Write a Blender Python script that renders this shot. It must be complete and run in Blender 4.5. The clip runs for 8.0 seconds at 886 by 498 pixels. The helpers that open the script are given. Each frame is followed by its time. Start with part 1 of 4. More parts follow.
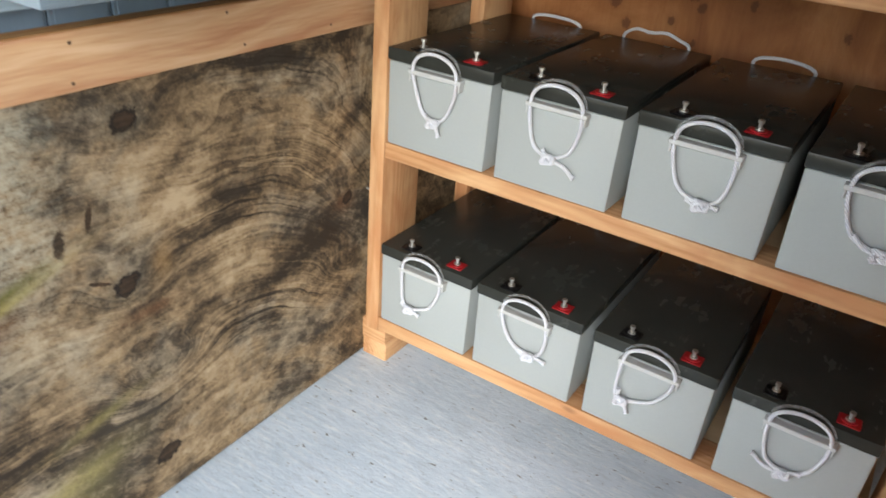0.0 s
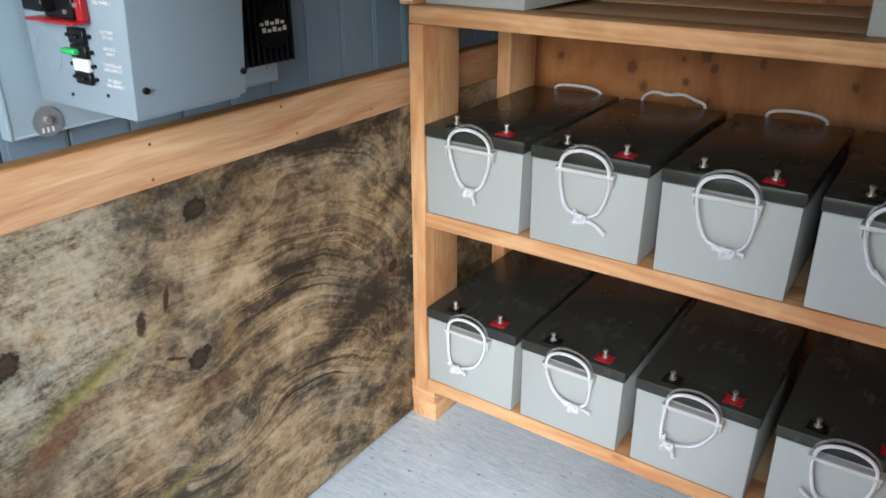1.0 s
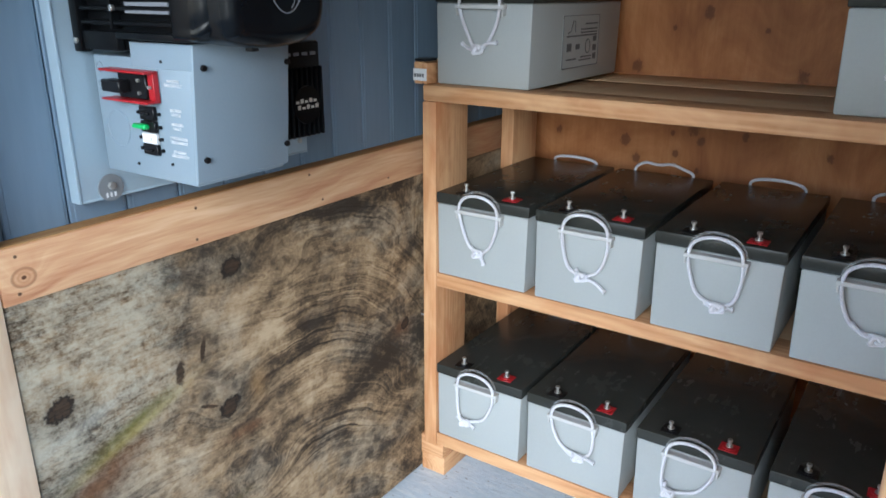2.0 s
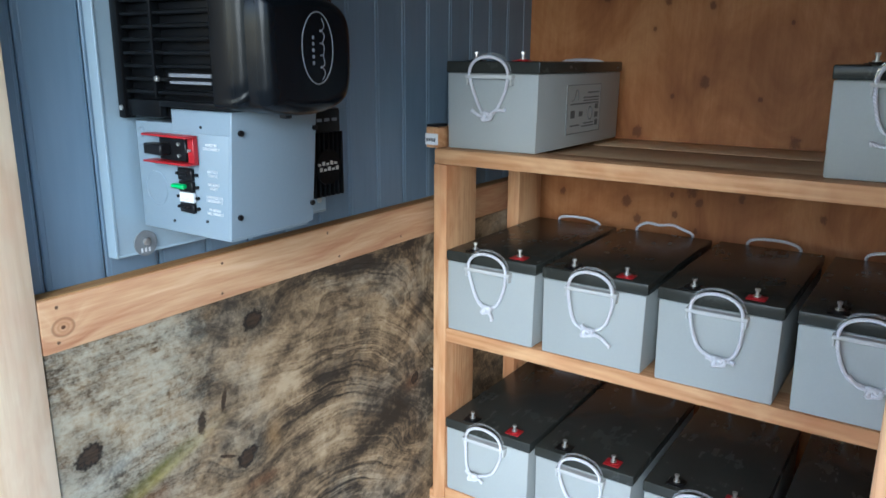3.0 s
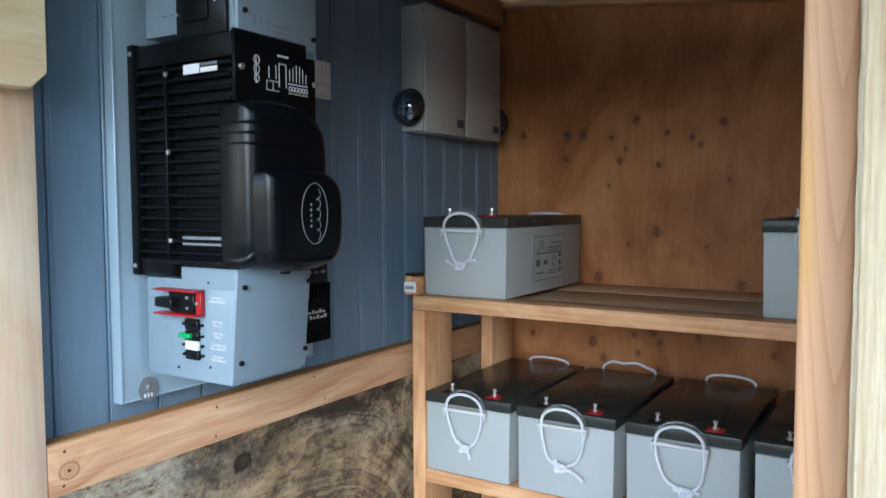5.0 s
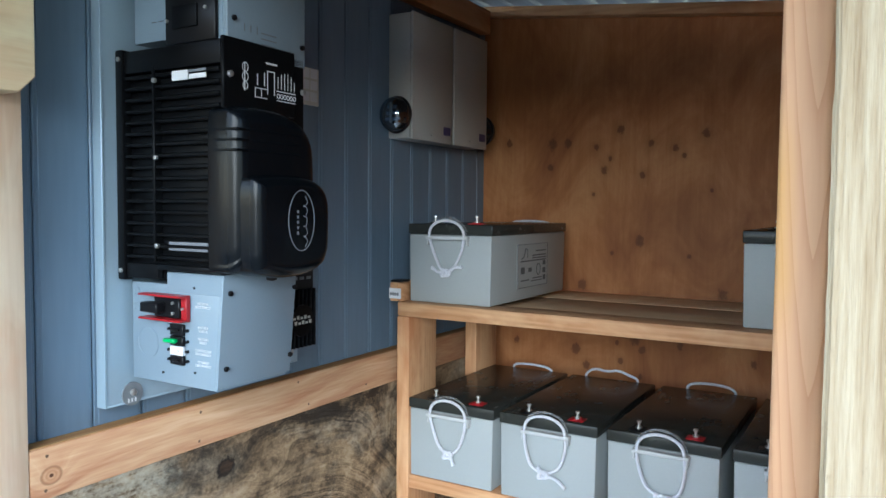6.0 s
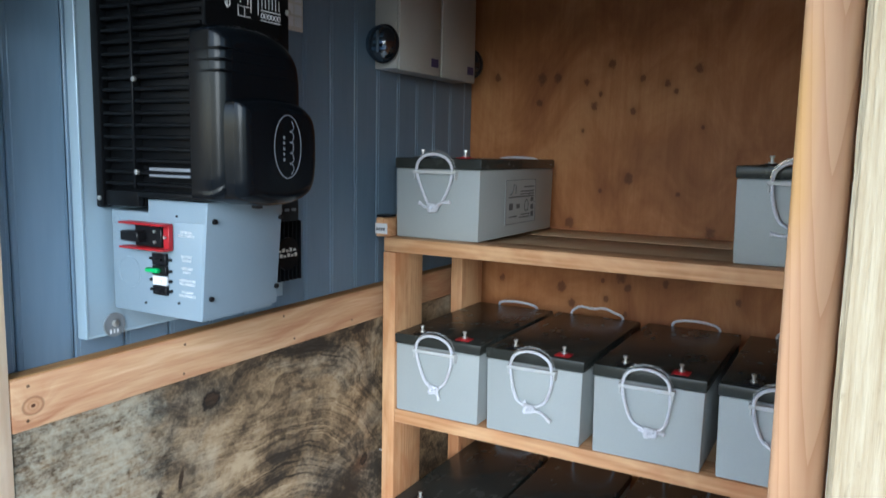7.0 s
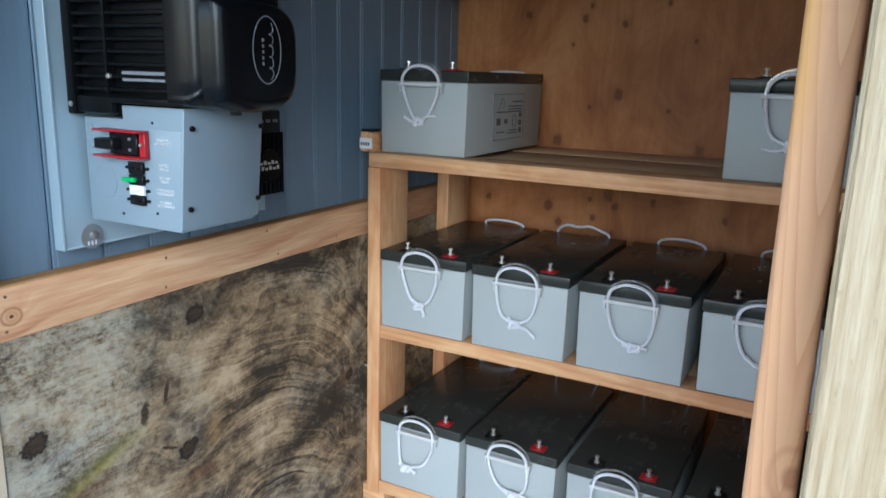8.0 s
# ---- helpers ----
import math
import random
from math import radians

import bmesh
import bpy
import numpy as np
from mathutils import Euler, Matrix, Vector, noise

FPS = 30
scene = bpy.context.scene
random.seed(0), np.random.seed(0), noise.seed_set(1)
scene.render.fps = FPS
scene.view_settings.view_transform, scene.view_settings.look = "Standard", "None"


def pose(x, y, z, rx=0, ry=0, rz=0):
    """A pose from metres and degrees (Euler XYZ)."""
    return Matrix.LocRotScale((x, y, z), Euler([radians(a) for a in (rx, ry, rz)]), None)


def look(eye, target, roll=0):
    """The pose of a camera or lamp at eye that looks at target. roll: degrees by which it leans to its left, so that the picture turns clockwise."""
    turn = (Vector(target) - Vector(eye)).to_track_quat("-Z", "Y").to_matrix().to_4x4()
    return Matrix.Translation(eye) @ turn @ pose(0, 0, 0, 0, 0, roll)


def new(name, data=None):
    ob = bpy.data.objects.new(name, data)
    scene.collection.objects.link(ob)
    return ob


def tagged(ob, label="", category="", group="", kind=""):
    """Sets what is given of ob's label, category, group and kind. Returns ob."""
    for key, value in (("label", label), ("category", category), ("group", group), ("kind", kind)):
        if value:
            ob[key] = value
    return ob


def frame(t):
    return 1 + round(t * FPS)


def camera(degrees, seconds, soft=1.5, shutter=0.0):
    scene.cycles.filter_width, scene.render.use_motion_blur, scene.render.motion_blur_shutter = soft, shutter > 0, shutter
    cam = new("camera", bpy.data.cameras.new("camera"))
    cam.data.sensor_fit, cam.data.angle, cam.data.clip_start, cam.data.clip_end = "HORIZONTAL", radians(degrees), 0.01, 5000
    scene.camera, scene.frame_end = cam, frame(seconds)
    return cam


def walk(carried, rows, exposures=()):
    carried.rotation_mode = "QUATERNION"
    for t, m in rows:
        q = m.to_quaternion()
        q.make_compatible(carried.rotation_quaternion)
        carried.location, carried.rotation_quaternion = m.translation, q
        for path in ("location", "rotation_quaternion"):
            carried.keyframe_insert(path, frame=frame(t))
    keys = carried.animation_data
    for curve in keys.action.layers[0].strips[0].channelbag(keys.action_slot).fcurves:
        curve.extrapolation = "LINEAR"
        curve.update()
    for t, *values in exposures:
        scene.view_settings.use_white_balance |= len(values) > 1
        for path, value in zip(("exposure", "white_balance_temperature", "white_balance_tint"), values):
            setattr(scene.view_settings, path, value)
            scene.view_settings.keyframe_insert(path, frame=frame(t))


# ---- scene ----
cam = camera(61.1, 8.0, shutter=0.4)
PATH = [
    (0, (-0.04, 0.044, 1.192), (-0.953, 1.535, 0.222), 4.8),
    (0.5, (-0.023, 0.008, 1.219), (-1.034, 1.474, 0.309), 1.1),
    (1, (-0.008, -0.043, 1.232), (-1.041, 1.46, 0.412), 0.0),
    (1.5, (0.013, -0.111, 1.246), (-1.031, 1.43, 0.515), -0.0),
    (3, (0.046, -0.237, 1.267), (-1.037, 1.37, 0.774), 0.4),
    (3.5, (0.056, -0.27, 1.27), (-1.035, 1.355, 0.859), 0.3),
    (4, (0.07, -0.306, 1.279), (-1.02, 1.341, 0.962), 0.2),
    (4.5, (0.092, -0.337, 1.288), (-0.982, 1.337, 1.075), 0.0),
    (5, (0.106, -0.357, 1.294), (-0.945, 1.339, 1.174), -0.2),
    (5.2, (0.111, -0.363, 1.296), (-0.935, 1.339, 1.203), -0.2),
    (6.3, (0.111, -0.367, 1.301), (-0.89, 1.361, 1.178), 0.8),
    (6.5, (0.1, -0.363, 1.29), (-0.887, 1.37, 1.137), 0.7),
    (7, (0.083, -0.351, 1.275), (-0.882, 1.382, 1.02), 1.1),
    (7.5, (0.074, -0.341, 1.258), (-0.863, 1.389, 0.897), 1.4),
    (8, (0.073, -0.333, 1.25), (-0.837, 1.389, 0.799), 1.6),
]
EXPOSURES = [(0.0, 1.29, 7350, 10), (1.0, 1.28, 7000, 10), (1.5, 1.28, 6600, 10), (3.0, 1.31, 6000, 6), (4.5, 1.35, 6000, 6), (5.2, 1.35, 5950, 6), (6.5, 1.35, 6050, 6), (7.3, 1.24, 6050, 6), (8.0, 1.12, 6000, 6)]
walk(cam, [(t, look(eye, target, roll)) for t, eye, target, roll in PATH], EXPOSURES)

# ---- world and light: overcast daylight from the open side of the shed ----
world = bpy.data.worlds.new("sky")
scene.world = world
world.use_nodes = True
wn = world.node_tree
sky = wn.nodes.new("ShaderNodeTexSky")
sky.sky_type = "NISHITA"
sky.sun_disc = False
sky.sun_elevation = radians(48)
sky.sun_rotation = radians(200)
wn.links.new(sky.outputs[0], wn.nodes["Background"].inputs[0])
wn.nodes["Background"].inputs[1].default_value = 0.245
sun_data = bpy.data.lights.new("sun", "SUN")
sun_data.energy, sun_data.angle, sun_data.color = 1.45, radians(36), (0.95, 0.98, 1.0)
sun = new("sun", sun_data)
sun.matrix_world = look((1.40, -2.85, 1.95), (-0.5, 1.1, 0.5))


# ---- materials ----
class Nodes:
    """A small writer of node materials."""

    def __init__(self, name):
        self.mat = bpy.data.materials.new(name)
        self.mat.use_nodes = True
        self.t = self.mat.node_tree
        self.bsdf = self.t.nodes["Principled BSDF"]

    def add(self, kind, **inputs):
        n = self.t.nodes.new(kind)
        for k, v in inputs.items():
            self.put(n.inputs[k.replace("_", " ")], v)
        return n

    def put(self, socket, v):
        if isinstance(v, bpy.types.NodeSocket):
            self.t.links.new(v, socket)
        else:
            socket.default_value = v

    def m(self, op, a, b=0.0, c=0.0):
        n = self.t.nodes.new("ShaderNodeMath")
        n.operation = op
        for s, v in zip(n.inputs, (a, b, c)):
            self.put(s, v)
        return n.outputs[0]

    def place(self, scale=(1, 1, 1), random_shift=0.0):
        co = self.add("ShaderNodeTexCoord").outputs["Object"]
        mp = self.add("ShaderNodeMapping")
        self.put(mp.inputs["Vector"], co)
        mp.inputs["Scale"].default_value = scale
        if random_shift:
            info = self.add("ShaderNodeObjectInfo").outputs["Random"]
            cx = self.add("ShaderNodeCombineXYZ", X=self.m("MULTIPLY", info, random_shift), Y=self.m("MULTIPLY", info, random_shift * 1.7), Z=self.m("MULTIPLY", info, random_shift * 2.3))
            self.put(mp.inputs["Location"], cx.outputs[0])
        return mp.outputs[0]

    def noise(self, vec, scale, detail=4.0, rough=0.55, dist=0.0):
        n = self.add("ShaderNodeTexNoise", Vector=vec, Scale=scale, Detail=detail, Roughness=rough, Distortion=dist)
        return n.outputs[0]

    def ramp(self, fac, stops):
        n = self.add("ShaderNodeValToRGB", Fac=fac)
        e = n.color_ramp.elements
        while len(e) < len(stops):
            e.new(0.5)
        for el, (p, c) in zip(e, stops):
            el.position = p
            el.color = (*c, 1) if len(c) == 3 else c
        return n.outputs[0]

    def grey(self, fac, lo, hi):
        n = self.add("ShaderNodeMapRange", Value=fac)
        n.inputs[1].default_value, n.inputs[2].default_value = lo, hi
        return n.outputs[0]

    def mix(self, fac, a, b, kind="MIX"):
        n = self.t.nodes.new("ShaderNodeMix")
        n.data_type, n.blend_type = "RGBA", kind
        self.put(n.inputs[0], fac)
        for s, v in ((n.inputs[6], a), (n.inputs[7], b)):
            self.put(s, (*v, 1) if isinstance(v, tuple) and len(v) == 3 else v)
        return n.outputs[2]

    def bump(self, height, strength, distance=0.002):
        n = self.add("ShaderNodeBump", Height=height)
        n.inputs["Strength"].default_value, n.inputs["Distance"].default_value = strength, distance
        self.put(self.bsdf.inputs["Normal"], n.outputs[0])

    def done(self, colour=None, rough=None, metal=None, spec=None):
        for k, v in (("Base Color", colour), ("Roughness", rough), ("Metallic", metal), ("Specular IOR Level", spec)):
            if v is not None:
                self.put(self.bsdf.inputs[k], (*v, 1) if isinstance(v, tuple) and len(v) == 3 else v)
        return self.mat


def plain(name, colour, rough=0.5, metal=0.0, var=0.12, scale=30.0, bump=0.05, spec=0.5):
    """Paint, plastic or metal with slight mottling at two scales and a fine relief."""
    w = Nodes(name)
    v = w.place((1, 1, 1), 3.0)
    big, fine = w.noise(v, scale * 0.2, 3), w.noise(v, scale * 12, 2)
    dark = tuple(c * (1 - var) for c in colour)
    light = tuple(min(1, c * (1 + var)) for c in colour)
    col = w.mix(w.grey(w.m("ADD", w.m("MULTIPLY", big, 0.7), w.m("MULTIPLY", fine, 0.3)), 0.35, 0.65), dark, light)
    w.bump(fine, bump, 0.001)
    return w.done(col, w.m("ADD", w.m("MULTIPLY", big, 0.12), rough - 0.06), metal, spec)


def lumber(name, axis, pale=(0.65, 0.380, 0.195), deep=(0.41, 0.178, 0.070), freq=150.0, knots=True, rough=0.62, contrast=1.0):
    """Softwood board with growth lines along one axis and a few knots."""
    w = Nodes(name)
    along = [1.0, 1.0, 1.0]
    along["xyz".index(axis)] = 0.06
    v = w.place(tuple(along), 7.0)
    warp = w.noise(v, 5.0, 3, 0.5, 0.4)
    sep = w.add("ShaderNodeSeparateXYZ", Vector=v)
    a, b = [sep.outputs[i] for i in range(3) if i != "xyz".index(axis)]
    rings = w.m("SINE", w.m("MULTIPLY", w.m("ADD", w.m("ADD", a, w.m("MULTIPLY", b, 0.7)), w.m("MULTIPLY", warp, 0.45)), freq * 6.283 / 3.0))
    streak = w.noise(v, 160.0, 3, 0.6)
    tone = w.m("ADD", w.m("MULTIPLY", w.m("ADD", w.m("MULTIPLY", rings, 0.5), 0.5), 0.30 * contrast), w.m("MULTIPLY", streak, 0.72))
    col = w.mix(w.grey(tone, 0.25, 0.85), pale, deep)
    broad = w.noise(w.place(tuple(0.25 + 0.75 * k for k in along), 5.0), 14.0, 5, 0.6, 0.5)
    col = w.mix(w.m("MULTIPLY", w.grey(broad, 0.40, 0.66), 0.75), col, tuple(0.45 * p + 0.55 * d * f for p, d, f in zip(pale, deep, (1.2, 1.05, 1.0))))
    drift = w.noise(w.place(tuple(0.35 + 0.65 * k for k in along), 9.0), 7.0, 4, 0.6, 0.8)
    col = w.mix(w.m("MULTIPLY", w.grey(drift, 0.48, 0.62), 0.55), col, tuple(min(0.9, p * f) for p, f in zip(pale, (1.14, 1.22, 1.28))))
    col = w.mix(w.m("MULTIPLY", w.grey(drift, 0.46, 0.34), 0.50), col, tuple(d * f for d, f in zip(deep, (1.10, 0.92, 0.95))))
    if knots:
        kv = [1.0, 1.0, 1.0]
        kv["xyz".index(axis)] = 0.45
        vo = w.add("ShaderNodeTexVoronoi", Vector=w.place(tuple(kv), 11.0), Scale=9.0)
        spot = w.grey(w.m("ADD", vo.outputs["Distance"], w.m("MULTIPLY", streak, 0.05)), 0.12, 0.05)
        pick = w.m("GREATER_THAN", w.add("ShaderNodeSeparateColor", Color=vo.outputs["Color"]).outputs[0], 0.62)
        col = w.mix(w.m("MULTIPLY", w.m("MULTIPLY", spot, pick), 0.75), col, (0.16, 0.062, 0.026))
    w.bump(tone, 0.25, 0.0012)
    return w.done(col, w.m("ADD", w.m("MULTIPLY", streak, 0.2), rough - 0.1), 0.0, 0.35)


def rail_wood():
    """Pinkish fir with long soft streaks and one large ringed knot near the door post."""
    w = Nodes("rail_lumber")
    sep = w.add("ShaderNodeSeparateXYZ", Vector=w.place())
    y, z = sep.outputs[1], sep.outputs[2]
    dy, dz = w.m("DIVIDE", w.m("SUBTRACT", y, 0.325), 0.017), w.m("DIVIDE", w.m("SUBTRACT", z, 0.872), 0.014)
    d = w.m("SQRT", w.m("ADD", w.m("MULTIPLY", dy, dy), w.m("MULTIPLY", dz, dz)))
    push = w.m("POWER", 2.718, w.m("MULTIPLY", w.m("MULTIPLY", d, d), -0.22))
    flow = w.m("ADD", w.m("ADD", z, w.m("MULTIPLY", w.noise(w.place((1, 0.5, 1)), 4.0, 3, 0.5, 0.3), 0.14)), w.m("MULTIPLY", push, 0.03))
    v = w.add("ShaderNodeCombineXYZ", X=w.m("MULTIPLY", flow, 34.0), Y=w.m("MULTIPLY", y, 2.0), Z=0.0)
    figure, fibre = w.noise(v.outputs[0], 1.0, 4, 0.55), w.noise(w.place((1, 0.05, 1)), 190.0, 3, 0.6)
    tone = w.m("ADD", w.m("MULTIPLY", figure, 0.72), w.m("MULTIPLY", fibre, 0.28))
    col = w.ramp(tone, [(0.34, (0.72, 0.48, 0.29)), (0.48, (0.62, 0.365, 0.20)), (0.58, (0.53, 0.265, 0.140)), (0.70, (0.42, 0.185, 0.088))])
    rings = w.m("ADD", w.m("MULTIPLY", w.m("SINE", w.m("MULTIPLY", d, 16.0)), 0.25), 0.55)
    col = w.mix(w.m("MULTIPLY", w.grey(d, 1.1, 0.9), w.m("MULTIPLY", rings, 0.7)), col, (0.36, 0.150, 0.066))
    col = w.mix(w.m("MULTIPLY", w.grey(w.m("ABSOLUTE", w.m("SUBTRACT", d, 1.0)), 0.16, 0.05), 0.45), col, (0.16, 0.065, 0.030))
    col = w.mix(w.grey(d, 0.26, 0.16), col, (0.09, 0.036, 0.016))
    w.bump(tone, 0.25, 0.0012)
    return w.done(col, w.m("ADD", w.m("MULTIPLY", fibre, 0.2), 0.50), 0.0, 0.35)


def jamb_wood():
    """Reddish fir with nested arch figure and an amber pitch streak along one edge."""
    w = Nodes("jamb_lumber")
    co = w.place()
    sep = w.add("ShaderNodeSeparateXYZ", Vector=co)
    x, z = sep.outputs[0], sep.outputs[2]
    off = w.m("SUBTRACT", x, 0.062)
    arch = w.m("SUBTRACT", w.m("ADD", z, w.m("MULTIPLY", w.noise(w.place((1, 1, 0.3)), 9.0, 3), 0.14)), w.m("ADD", w.m("MULTIPLY", w.m("MULTIPLY", off, off), 300.0), w.m("MULTIPLY", w.m("ABSOLUTE", off), 4.0)))
    saw = w.m("FRACT", w.m("MULTIPLY", arch, 9.0))
    line = w.m("POWER", saw, 4.0)
    fibre = w.noise(w.place((1, 1, 0.05)), 220.0, 3, 0.6)
    col = w.mix(w.m("ADD", w.m("MULTIPLY", line, 0.45), w.m("MULTIPLY", fibre, 0.40)), (0.63, 0.370, 0.208), (0.43, 0.185, 0.082))
    kx, kz = w.m("DIVIDE", w.m("SUBTRACT", x, 0.070), 0.0075), w.m("DIVIDE", w.m("SUBTRACT", z, 0.946), 0.011)
    kd = w.m("ADD", w.m("SQRT", w.m("ADD", w.m("MULTIPLY", kx, kx), w.m("MULTIPLY", kz, kz))), w.m("MULTIPLY", fibre, 0.5))
    col = w.mix(w.m("MULTIPLY", w.grey(kd, 1.5, 1.0), 0.6), col, (0.26, 0.105, 0.048))
    col = w.mix(w.m("MULTIPLY", w.grey(w.m("ABSOLUTE", w.m("SUBTRACT", kd, 2.6)), 0.5, 0.1), 0.35), col, (0.36, 0.15, 0.07))
    streak = w.m("MULTIPLY", w.grey(w.m("ADD", x, w.m("MULTIPLY", w.noise(w.place((1, 1, 0.5)), 8.0, 3), 0.03)), 0.064, 0.052), w.grey(w.m("ABSOLUTE", w.m("SUBTRACT", z, 1.29)), 0.11, 0.04))
    col = w.mix(w.m("MULTIPLY", streak, 0.5), col, (0.60, 0.32, 0.07))
    w.bump(fibre, 0.2, 0.001)
    return w.done(col, 0.55, 0.0, 0.35)


def weathered_plywood():
    """Old sheet on the side wall: flowing uneven grain round knots, grey bleaching, rust, moss and dark water stains."""
    w = Nodes("weathered_plywood")
    co = w.place()
    sep = w.add("ShaderNodeSeparateXYZ", Vector=co)
    y, z = sep.outputs[1], sep.outputs[2]
    ragged_noise = w.noise(co, 18.0, 6, 0.70)
    crisp = w.noise(co, 52.0, 6, 0.75, 1.0)

    def blob(y0, z0, ry, rz, tilt=0.0, ragged=0.5, fine_edge=False):
        dy, dz = w.m("SUBTRACT", y, y0), w.m("SUBTRACT", z, z0)
        c, s = math.cos(radians(tilt)), math.sin(radians(tilt))
        a = w.m("DIVIDE", w.m("ADD", w.m("MULTIPLY", dy, c), w.m("MULTIPLY", dz, s)), ry)
        b = w.m("DIVIDE", w.m("SUBTRACT", w.m("MULTIPLY", dz, c), w.m("MULTIPLY", dy, s)), rz)
        d2 = w.m("ADD", w.m("MULTIPLY", a, a), w.m("MULTIPLY", b, b))
        d2 = w.m("ADD", d2, w.m("MULTIPLY", w.m("SUBTRACT", crisp if fine_edge else ragged_noise, 0.5), ragged * 4))
        return w.m("MINIMUM", w.m("POWER", 2.718, w.m("MULTIPLY", d2, -1.0)), 1.0)

    # growth lines: level over the sheet, bent down towards the rack, pushed aside by the knots
    bend = w.m("MAXIMUM", w.m("SUBTRACT", y, 0.84), 0.0)
    field = w.m("ADD", z, w.m("MULTIPLY", w.m("MULTIPLY", w.m("MULTIPLY", bend, bend), 1.05), w.grey(z, 0.86, 0.68)))
    field = w.m("ADD", field, w.m("MULTIPLY", w.noise(w.place((1, 0.6, 1)), 4.5, 3, 0.5, 0.2), 0.085))
    field = w.m("ADD", field, w.m("MULTIPLY", w.noise(w.place((1, 0.5, 1)), 17.0, 4, 0.6, 0.3), 0.022))
    knots = [(0.692, 0.776, 0.034), (0.660, 0.499, 0.036), (0.342, 0.647, 0.034), (1.220, 0.462, 0.026), (0.706, 0.296, 0.036), (0.822, 0.735, 0.026), (0.694, 0.100, 0.036), (1.225, 0.300, 0.024)]
    cores = rims = None
    for y0, z0, r in knots:
        eye = z0 in (0.296, 0.735, 0.300)
        field = w.m("ADD", field, w.m("MULTIPLY", blob(y0, z0, r * (2.4 if eye else 2.0), r * (1.5 if eye else 1.8), 0.0, 0.03), r * (3.0 if eye else 2.0)))
        core = blob(y0, z0, r * 0.66, r * 0.48, 25.0, 1.0, True)
        rim = w.m("MULTIPLY", w.grey(w.m("ABSOLUTE", w.m("SUBTRACT", core, 0.40)), 0.20, 0.06), 0.9)
        if eye:
            core, rim = w.m("MULTIPLY", core, 0.25), w.m("MULTIPLY", rim, 0.10)
        cores, rims = (core, rim) if cores is None else (w.m("MAXIMUM", cores, core), w.m("MAXIMUM", rims, rim))
    for y0, z0, ry, rz, tilt in ((0.560, 0.612, 0.012, 0.026, -10), (0.612, 0.640, 0.006, 0.028, -14), (0.615, 0.520, 0.022, 0.004, -25)):
        cores = w.m("MAXIMUM", cores, w.m("MULTIPLY", blob(y0, z0, ry, rz, tilt, 0.85, True), 0.75))

    def bands(freq, rough):
        v = w.add("ShaderNodeCombineXYZ", X=w.m("MULTIPLY", field, freq), Y=w.m("MULTIPLY", y, 2.6), Z=w.m("MULTIPLY", z, 1.2))
        return w.noise(v.outputs[0], 1.0, 4, rough)

    wide, fine = bands(62.0, 0.55), bands(210.0, 0.65)
    fibre = w.noise(w.place((1, 0.10, 1)), 150.0, 4, 0.7)
    mott = w.noise(w.place((1, 0.8, 1.1)), 5.0, 10, 0.62, 0.35)
    patch = w.noise(w.place((1, 0.8, 1)), 15.0, 9, 0.66, 0.45)
    torn = w.grey(w.noise(w.place((1, 0.6, 1)), 24.0, 8, 0.68, 0.3), 0.47, 0.56)
    fleck = w.noise(w.place((1, 0.75, 1)), 95.0, 6, 0.80)
    lined = w.m("MAXIMUM", blob(0.99, 0.575, 0.27, 0.10, 12, 0.12), w.m("MAXIMUM", w.m("MAXIMUM", blob(0.92, 0.30, 0.24, 0.07, 4, 0.2), blob(0.56, 0.25, 0.20, 0.06, -14, 0.2)), blob(1.06, 0.80, 0.26, 0.05, -4, 0.3)))
    lines = w.m("ADD", w.m("MULTIPLY", w.m("SUBTRACT", wide, 0.5), 0.55), w.m("MULTIPLY", w.m("SUBTRACT", fine, 0.5), 0.36))
    tone = w.m("ADD", w.m("ADD", w.m("MULTIPLY", mott, 0.34), 0.020), w.m("ADD", w.m("MULTIPLY", patch, 0.36), w.m("ADD", w.m("MULTIPLY", fibre, 0.06), w.m("ADD", w.m("MULTIPLY", fleck, 0.21), w.m("MULTIPLY", torn, 0.050)))))
    tone = w.m("ADD", tone, w.m("MULTIPLY", lines, w.m("ADD", 0.24, w.m("MULTIPLY", lined, 0.48))))
